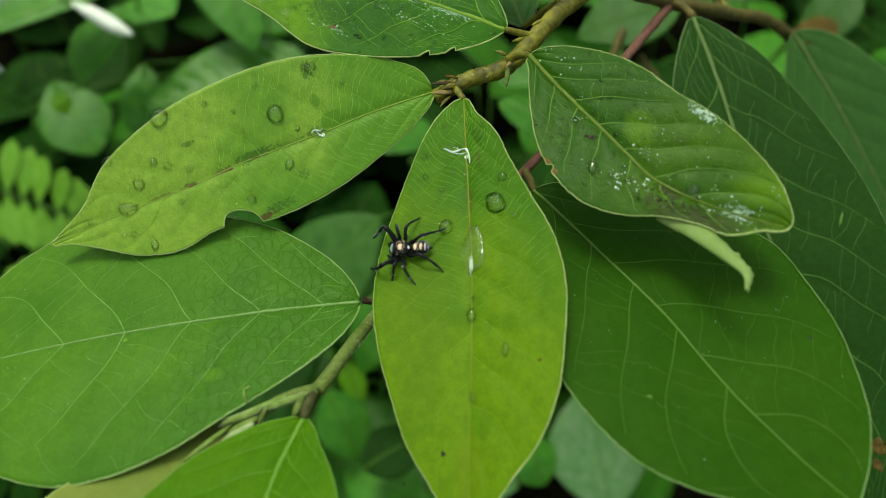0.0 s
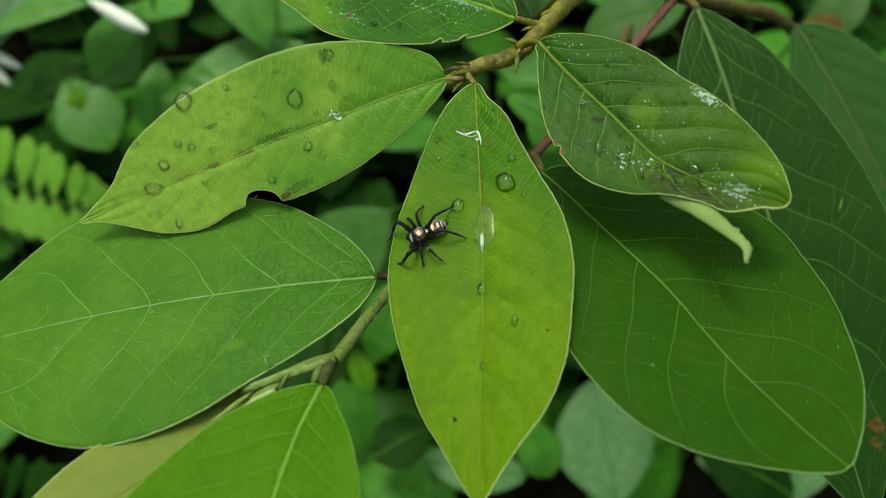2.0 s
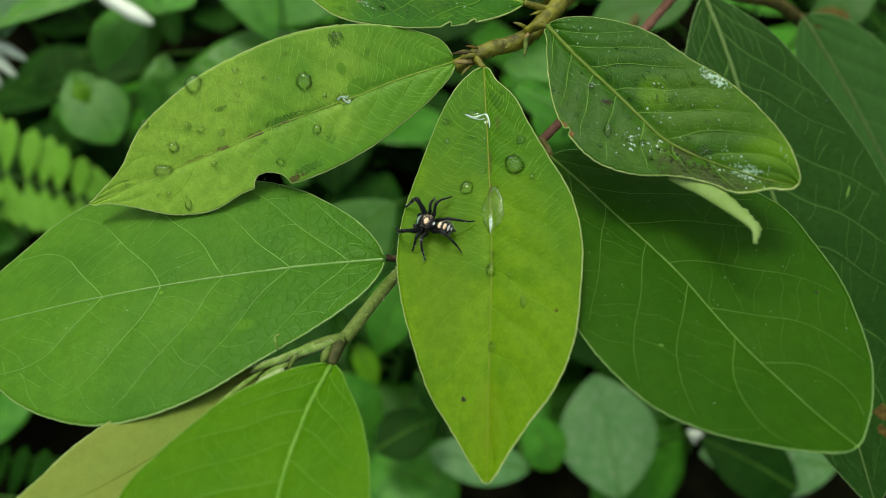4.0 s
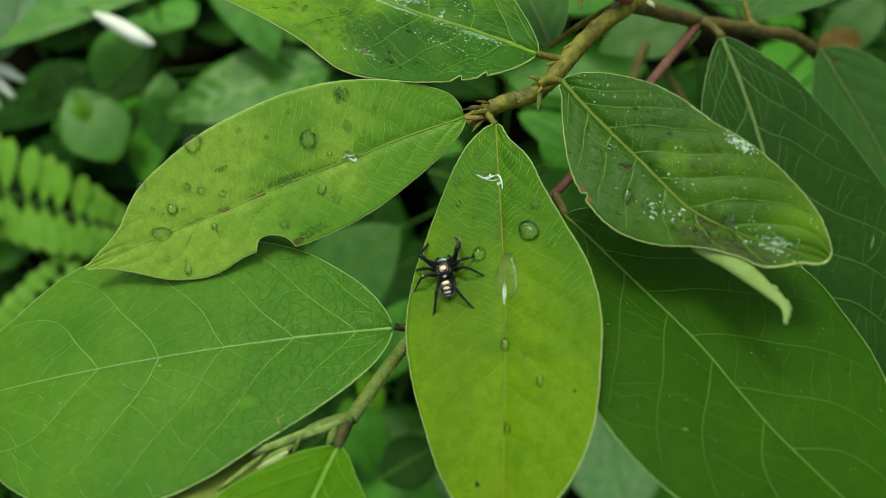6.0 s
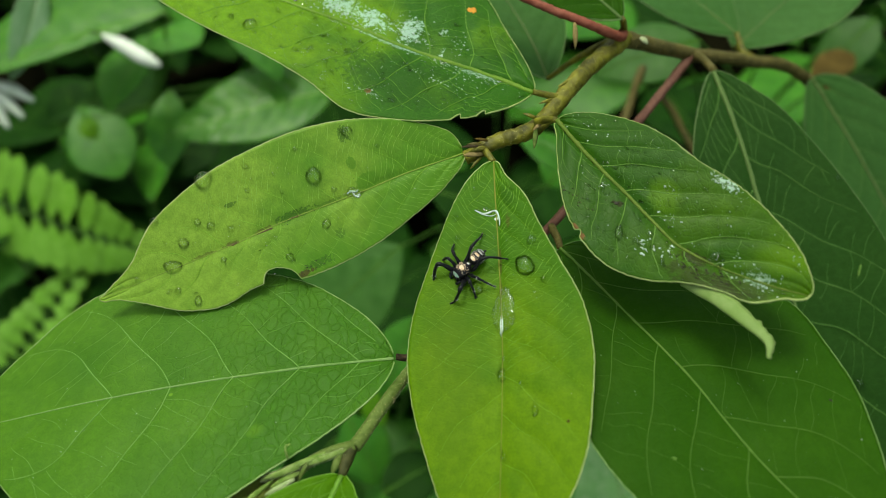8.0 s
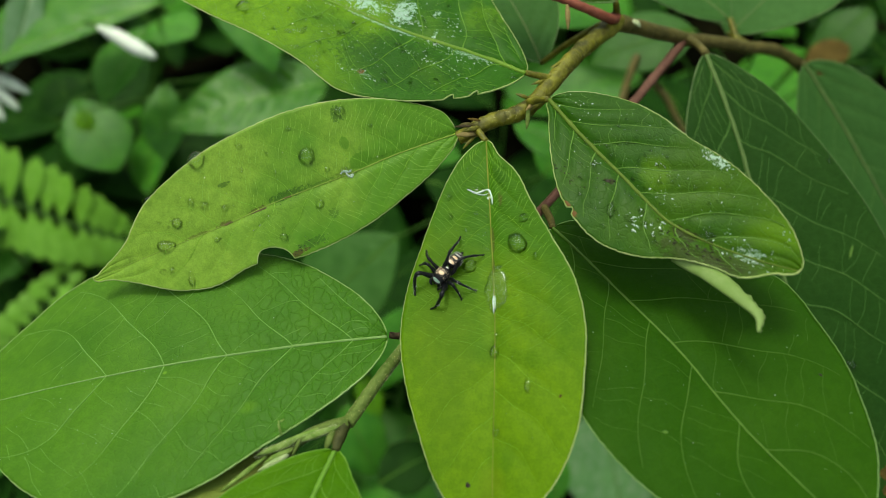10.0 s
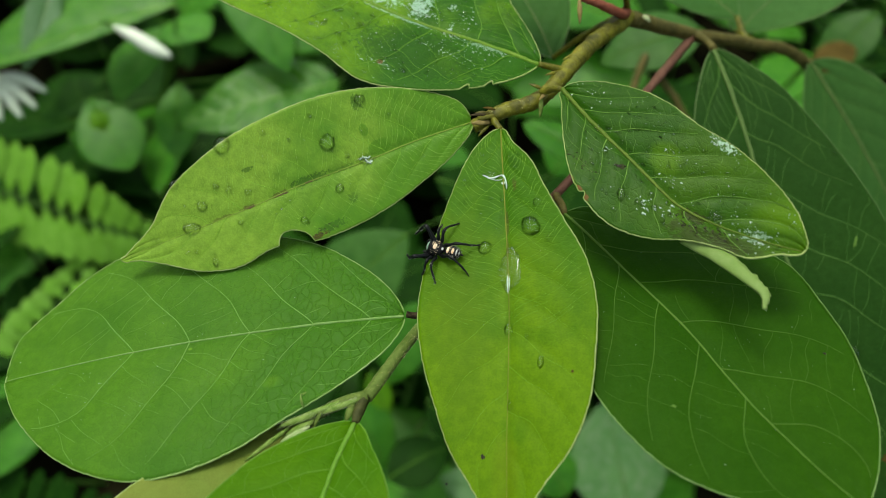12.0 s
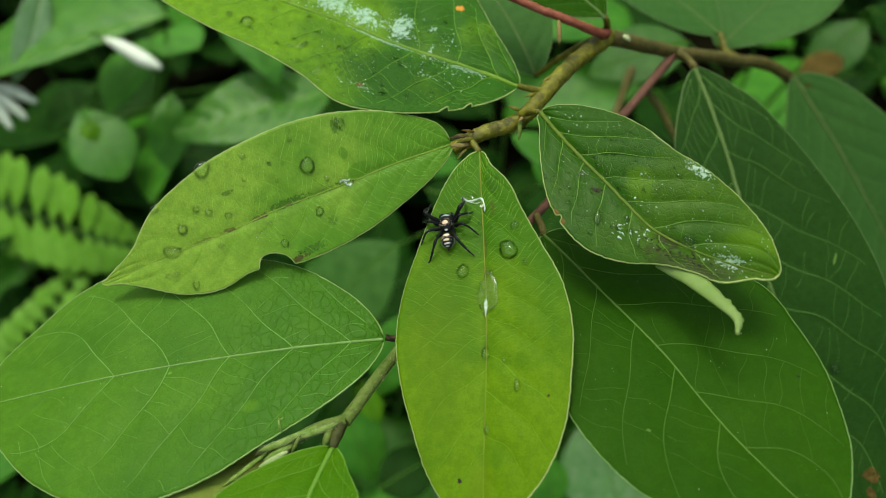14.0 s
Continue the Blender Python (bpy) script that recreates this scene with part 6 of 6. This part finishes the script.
for sh, a, c, rx, ry, turn, mat, label in (
    (LEAF_C, 58.8, -3.2, 0.5, 0.34, 25, M_SPECK, "small dark dropping on the lime leaf"),
    (LEAF_C, 46.3, 11.4, 0.3, 0.25, 0, M_DRY, "tiny brown spot on the lime leaf"),
    (LEAF_C, 62.8, -9.0, 0.2, 0.18, 0, M_SPECK, "tiny dark speck on the lime leaf"),
    (LEAF_T, 18.7, -13.4, 1.0, 0.85, 0, M_RUST, "orange rust spot on the wet leaf"),
    (LEAF_D, 19.1, -6.5, 0.45, 0.36, 40, M_SPECK, "dark scab on the wet leaf"),
    (LEAF_A, 32.2, -0.5, 1.7, 0.22, 0, M_BARK_BROWN, "brown crack along the leaf rib"),
    (LEAF_A, 44.0, -0.1, 1.2, 0.25, 0, M_BARK_BROWN, "brown crack along the leaf rib"),
    (LEAF_A, 38.0, -0.2, 1.6, 0.22, 0, M_BARK_BROWN, "brown crack along the leaf rib"),
    # three white marks painted for highlights in the water films
    (LEAF_C, 30.5, 1.2, 1.9, 0.3, 0, M_GLINT_SPECK, "white streak painted as a wet glint"),
    (LEAF_C, 11.5, 0.5, 0.35, 0.4, 0, M_GLINT_SPECK, "white speck painted as a wet glint"),
    (LEAF_A, 20.6, 0.0, 0.45, 0.3, 0, M_GLINT_SPECK, "white streak painted as a wet glint"),
    (LEAF_F, 41.3, -12.2, 0.5, 0.2, 50, M_RIB_F, "pale scar on the broad leaf"),
    (LEAF_F, 47.7, 13.8, 0.32, 0.2, 30, M_SPECK, "small dark speck on the broad leaf"),
    (LEAF_E, 51.6, 13.7, 1.5, 0.3, -30, M_RIB_F, "pale scar on the bluish leaf"),
    (LEAF_E, 98.1, 6.5, 2.2, 1.6, 60, M_DRY, "brown dead patch at the leaf edge"),
    (LEAF_E, 101.5, 5.5, 1.6, 1.0, 20, M_DRY, "brown dead patch at the leaf edge"),
    (LEAF_G, 28.0, 0.5, 0.6, 0.5, 0, M_SPECK, "small dark speck on the far leaf"),
    (LEAF_G, 4.5, 2.0, 1.2, 0.6, 30, M_DRY, "reddish scab at the leaf base"),
):
    on_leaf_blob("leaf_mark", sh, a, c, rx, ry, 0.13, turn, mat, label, "leaf mark", a)



def glint_squiggle(sh, places, r):
    """A thin winding white bead on a blade that paints sky glinting in water."""
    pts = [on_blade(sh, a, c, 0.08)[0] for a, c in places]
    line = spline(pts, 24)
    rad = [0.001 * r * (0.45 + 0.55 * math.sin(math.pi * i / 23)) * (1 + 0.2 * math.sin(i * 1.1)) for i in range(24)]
    ob = mesh_object("wet_streak", *tube([W(p) for p in line], rad, 7, 0.2), M_GLINT_SPECK, at=W(pts[0]))
    tagged(ob, "thin winding white streak painted as a wet glint on a leaf", "residue")


glint_squiggle(LEAF_C, ((9.7, -3.2), (10.5, -1.5), (10.0, 0.3), (11.4, 1.0), (12.9, 1.1)), 0.19)
glint_squiggle(LEAF_C, ((10.4, -2.4), (11.0, -0.6), (10.7, 0.4)), 0.09)
glint_squiggle(LEAF_A, ((22.4, -0.9), (21.6, -1.1), (20.9, -0.7), (20.3, -0.9)), 0.22)
glint_squiggle(LEAF_A, ((21.4, -0.9), (21.2, -0.1), (20.6, 0.5)), 0.2)

# ---- the jumping spider ----
S_BLACK = plain_material("spider_black", (0.002, 0.002, 0.003), (0.006, 0.006, 0.007), 3000, 0.4, 0.5, 0.00006, 0.2)
S_LEG = plain_material("spider_leg", (0.002, 0.002, 0.003), (0.008, 0.010, 0.012), 2500, 0.4, 0.5, 0.00006, 0.2)
S_CREAM = plain_material("spider_cream_hair", (0.62, 0.38, 0.15), (0.90, 0.80, 0.62), 1800, 0.55, 0.8, 0.00008, 0.3)
S_PALE = plain_material("spider_silver_hair", (0.34, 0.35, 0.32), (0.66, 0.66, 0.62), 2600, 0.5, 0.8, 0.00008, 0.3)
S_GREY = plain_material("spider_grey_hair", (0.22, 0.23, 0.22), (0.36, 0.38, 0.36), 4000, 0.6, 0.8, 0.00008, 0.3)
S_SHEEN = plain_material("spider_green_sheen", (0.16, 0.30, 0.20), (0.45, 0.60, 0.52), 3000, 0.35, 0.5, 0.00005, 0.5, 0.4)
S_EYE = plain_material("spider_eye", (0.004, 0.004, 0.005), (0.006, 0.006, 0.008), 900, 0.06, 0.0, 0.00001, 0.7)


def egg(name, centre, size, mat, parent, label="", taper=0.0, clip=None, grow=0.0, rows=20, cols=28):
    """An ovoid in millimetres; clip keeps a patch of it: (x0, x1, half width in degrees from the top)."""
    verts, faces = [], []
    cx, cy, cz = centre
    for i in range(rows + 1):
        if clip:
            t = clip[0] + (clip[1] - clip[0]) * i / rows
        else:
            t = -math.cos(math.pi * i / rows)
        r = math.sqrt(max(0.0, 1 - t * t)) * (1 + taper * t)
        for k in range(cols):
            if clip:
                wide = clip[2] * math.sqrt(max(0.05, 1 - abs(2 * i / rows - 1) ** 3)) * (1 + 0.12 * math.sin(i * 2.1 + k))
                a = radians(90 - wide + 2 * wide * k / (cols - 1))
            else:
                a = 2 * math.pi * k / cols
            fade = 1.0
            if clip:
                e = min(1.0, 3.5 * min(i / rows, 1 - i / rows), 3.5 * min(k / (cols - 1), 1 - k / (cols - 1)))
                fade = math.sqrt(max(0.0, e))
            g = 1 + grow * fade - (0.02 if clip else 0) + 0.015 * noise.noise(Vector((i * 0.8, k * 0.8, cx)))
            verts.append((cx + size[0] * t * (1 if not clip else 1.0), cy + size[1] * r * g * math.cos(a), cz + size[2] * r * g * math.sin(a)))
    for i in range(rows):
        for k in range(cols - (1 if clip else 0)):
            k2 = (k + 1) % cols
            faces.append((i * cols + k, (i + 1) * cols + k, (i + 1) * cols + k2, i * cols + k2))
    return mesh_object(name, [Vector(v) * 0.001 for v in verts], faces, mat, parent, label)


def limb(name, points, radii, mat, parent, sides=8, label="", rough=0.15):
    n = 26
    pts = spline(points, n)
    return mesh_object(name, *tube([Vector(p) * 0.001 for p in pts], [0.001 * r for r in lerp_list(radii, n)], sides, rough), mat, parent, label)


def bristles(leg, points, r, count, seed):
    """Fine dark hairs that stand out from a leg."""
    rng = random.Random(seed)
    line = spline(points, 40)
    verts, faces = [], []
    for i in range(count):
        k = rng.randint(5, 37)
        d = (line[k + 1] - line[k - 1]).normalized()
        q = Matrix.Rotation(rng.uniform(0, 6.28), 3, d) @ d.orthogonal().normalized()
        hair(verts, faces, (line[k] + q * r * 0.6) * 0.001, (q + d * 0.8).normalized(), 0.001 * rng.uniform(0.25, 0.55), 0.000022)
    tagged(mesh_object("leg_hair", verts, faces, S_GREY if seed % 3 == 0 else S_LEG, leg, "fine hairs of the leg"), kind="stuff")


def build_spider():
    """Heads along +x, back up +z; the feet stand at z = 0."""
    sp = thing("jumping_spider", (0, 0, 0), "small glossy black jumping spider with white and cream bands", "spider")
    head, rear = ((1.55, 0, 1.3), (1.75, 1.3, 1.05)), ((-1.75, 0, 1.2), (1.5, 1.16, 0.98))
    egg("cephalothorax", *head, S_BLACK, sp, "glossy black front body", taper=0.08)
    egg("abdomen", *rear, S_BLACK, sp, "black banded hind body", taper=0.15)
    egg("waist", (-0.15, 0, 1.0), (0.45, 0.35, 0.3), S_BLACK, sp, rows=10, cols=14)
    egg("hair_band", *head, S_SHEEN, sp, "greenish white band behind the eyes", 0.08, (0.60, 0.90, 62), 0.05, 8, 16)
    egg("hair_patch", *head, S_CREAM, sp, "cream patch on the head", 0.08, (-0.32, 0.10, 25), 0.06, 10, 16)
    egg("hair_patch", *head, S_PALE, sp, "greyish white rear patch", 0.08, (-0.93, -0.76, 26), 0.05, 8, 14)
    egg("hair_band", *rear, S_CREAM, sp, "cream front spot", 0.15, (0.30, 0.66, 34), 0.06, 8, 14)
    egg("hair_spot", *rear, S_CREAM, sp, "cream middle spot", 0.15, (-0.30, 0.0, 30), 0.07, 8, 12)
    for s in (1, -1):
        for x0, x1, tone, mat in ((0.34, 0.58, "pale side spot", S_PALE), (-0.28, -0.06, "pale side band", S_PALE), (-0.62, -0.5, "grey side band", S_GREY)):
            ob = egg("hair_spot", (rear[0][0], 0, rear[0][2]), (1.5, 1.17, 0.99), mat, sp, tone, 0.15, (x0, x1, 26), 0.05, 6, 10)
            ob.rotation_euler = (radians(60 * s), 0, 0)
            c = Vector((0, 0, 1.2e-3))
            ob.location = c - Euler((radians(60 * s), 0, 0)).to_matrix() @ c
    egg("hair_spot", *rear, S_PALE, sp, "pale rear band", 0.15, (-0.66, -0.48, 46), 0.06, 6, 12)
    egg("hair_spot", *rear, S_GREY, sp, "grey hind tip", 0.15, (-0.93, -0.80, 46), 0.06, 6, 12)
    rng = random.Random(8)
    for name, (c, size), x0, x1, count, mat, label in (("abdomen_hair", rear, -0.9, 0.8, 420, S_GREY, "short grey hairs of the hind body"), ("abdomen_hair", rear, 0.15, 0.7, 160, S_CREAM, "cream hairs of the hind body"), ("head_hair", head, -0.5, 0.3, 200, S_CREAM, "cream hairs of the front body"), ("head_hair", head, -0.9, 0.9, 220, S_LEG, "dark hairs of the front body")):
        hv, hf = [], []
        wide = 0.55 if mat == S_CREAM else 1.5
        for i in range(count):
            t, a = rng.uniform(x0, x1), math.pi / 2 + rng.gauss(0, wide)
            q = math.sqrt(1 - t * t)
            p = Vector((c[0] + size[0] * t, c[1] + size[1] * q * math.cos(a), c[2] + size[2] * q * math.sin(a)))
            out = Vector((-0.9, q * math.cos(a), q * math.sin(a) + 0.1)).normalized()
            hair(hv, hf, p * 0.001, out, 0.001 * rng.uniform(0.15, 0.34), 0.00002)
        tagged(mesh_object(name, hv, hf, mat, sp, label), kind="stuff")
    egg("spinneret", (-3.4, 0, 1.1), (0.3, 0.2, 0.18), S_BLACK, sp, rows=8, cols=10)
    for y, r, x in ((0.36, 0.33, 3.12), (-0.36, 0.33, 3.12), (0.92, 0.22, 2.85), (-0.92, 0.22, 2.85), (1.12, 0.16, 1.9), (-1.12, 0.16, 1.9)):
        egg("eye", (x, y, 1.5 + (0.35 if x < 2 else 0.0)), (r * 0.8, r, r), S_EYE, sp, rows=8, cols=12)
    for s in (1, -1):
        limb("chelicera", [(2.95, 0.4 * s, 1.0), (3.2, 0.42 * s, 0.65), (3.1, 0.34 * s, 0.3)], (0.34, 0.3, 0.12), S_BLACK, sp)
        limb("pedipalp", [(2.6, 0.9 * s, 0.9), (3.2, 1.15 * s, 1.15), (3.65, 0.9 * s, 0.8), (3.7, 0.7 * s, 0.4)], (0.18, 0.22, 0.26, 0.14), S_LEG, sp)
    legs = []
    # pairs: coxa x, coxa y, reach, rise, first angle, thickness, outward bow
    for x, y, reach, rise, ang, th, bow in ((2.2, 1.05, 4.8, 2.0, 18, 0.35, 1.5), (1.8, 1.15, 3.9, 1.4, 70, 0.25, 0.4),
                                             (1.1, 1.15, 4.9, 1.3, 114, 0.235, -0.4), (0.6, 0.95, 6.5, 1.6, 155, 0.25, 0.6)):
        for s in (1, -1):
            pts = [(0, 0, 0), (reach * 0.14, bow * 0.35 * s, 0.25), (reach * 0.38, bow * 0.9 * s, rise), (reach * 0.60, bow * 0.95 * s, rise * 0.75),
                   (reach * 0.86, bow * 0.5 * s, -0.30), (reach, 0, -0.82)]
            leg = limb("leg", pts, (th * 0.8, th * 1.3, th * 1.5, th * 1.25, th * 0.85, th * 1.15, th * 1.1, th * 0.75, th * 0.85, th * 0.7, th * 0.48, th * 0.5, th * 0.42), S_LEG, sp, 8, "", 0.35)
            limb("hair_ring", [(reach * 0.42, bow * 0.93 * s, rise * 0.99), (reach * 0.47, bow * 0.96 * s, rise * 0.96)], (th * 1.2, th * 1.14), S_PALE, leg, 8)
            limb("hair_ring", [(reach * 0.76, bow * 0.72 * s, rise * 0.12), (reach * 0.79, bow * 0.66 * s, rise * 0.0)], (th * 0.87, th * 0.83), S_GREY, leg, 8)
            bristles(leg, pts, th, 46, int(x * 10 + s))
            legs.append((leg, x, y * s, ang * s))
    return sp, legs


SPIDER, LEGS = build_spider()
# seconds, place along and across the lime leaf in millimetres, heading in degrees
SPIDER_ROWS = [
    (0.0, 27.6, -8.1, -93),
    (0.2, 28.0, -8.4, -94),
    (0.5, 27.3, -8.2, -93),
    (0.8, 28.1, -7.2, -96),
    (1.0, 27.5, -5.8, -83),
    (1.2, 27.0, -6.0, -83),
    (1.5, 27.7, -6.7, -82),
    (1.8, 28.8, -7.2, -74),
    (2.0, 28.8, -7.3, -70),
    (2.2, 30.0, -6.6, -55),
    (2.5, 30.3, -7.4, -35),
    (2.8, 31.1, -8.0, -19),
    (3.0, 31.5, -8.0, -36),
    (3.2, 31.6, -7.2, -88),
    (5.3, 28.0, -8.7, -131),
    (5.5, 27.5, -8.8, -142),
    (5.7, 27.9, -6.6, -155),
    (6.0, 27.9, -7.7, -171),
    (6.3, 25.7, -7.4, -182),
    (6.5, 23.8, -6.8, -180),
    (6.7, 20.0, -9.6, -176),
    (7.0, 21.0, -7.5, -154),
    (7.3, 19.8, -8.0, -143),
    (7.5, 18.3, -7.9, -137),
    (7.7, 20.5, -6.7, -116),
    (8.0, 20.2, -3.7, -50),
    (8.3, 20.7, -3.4, -25),
    (8.5, 20.4, -3.5, -6),
    (10.8, 26.4, -8.2, -80),
    (11.0, 25.9, -9.3, -88),
    (11.2, 23.3, -11.2, -89),
    (11.5, 24.7, -9.3, -106),
    (11.8, 24.6, -8.5, -109),
    (12.0, 24.3, -9.6, -110),
    (12.2, 23.1, -9.2, -113),
    (12.5, 22.5, -9.8, -127),
    (12.7, 20.9, -11.6, -127),
    (13.0, 21.6, -7.5, -153),
    (13.2, 20.6, -6.1, -160),
    (13.5, 21.1, -6.1, -177),
    (13.8, 19.2, -5.4, -176),
    (14.0, 16.7, -5.3, -175),
]


def spider_pose(along, across, heading):
    p, n = on_blade(LEAF_C, along, across)
    n = (n * 0.4 + LEAF_C["n"] * 0.6).normalized()
    x = (LEAF_C["x"] * math.cos(radians(heading)) + LEAF_C["y"] * math.sin(radians(heading)))
    x = (x - n * x.dot(n)).normalized()
    y = n.cross(x)
    r = Matrix((turned(x), turned(y), turned(n))).transposed().to_4x4()
    return Matrix.Translation(W(p)) @ r


def motions():
    walk(SPIDER, [(t, spider_pose(a, c, h)) for t, a, c, h in SPIDER_ROWS])
    for i, (leg, x, y, ang) in enumerate(LEGS):
        rows, phase, last = [], 0.0, None
        for t, a, c, h in SPIDER_ROWS:
            if last:
                phase += 1.1 * math.hypot(a - last[0], c - last[1]) + 0.07 * abs(h - last[2])
            last = (a, c, h)
            swing = 9 * math.sin(phase + (0, math.pi)[(i // 2 + i) % 2])
            rows.append((t, pose(x * 0.001, y * 0.001, 0.00085, 0, 0, ang + swing)))
        walk(leg, rows)


motions()
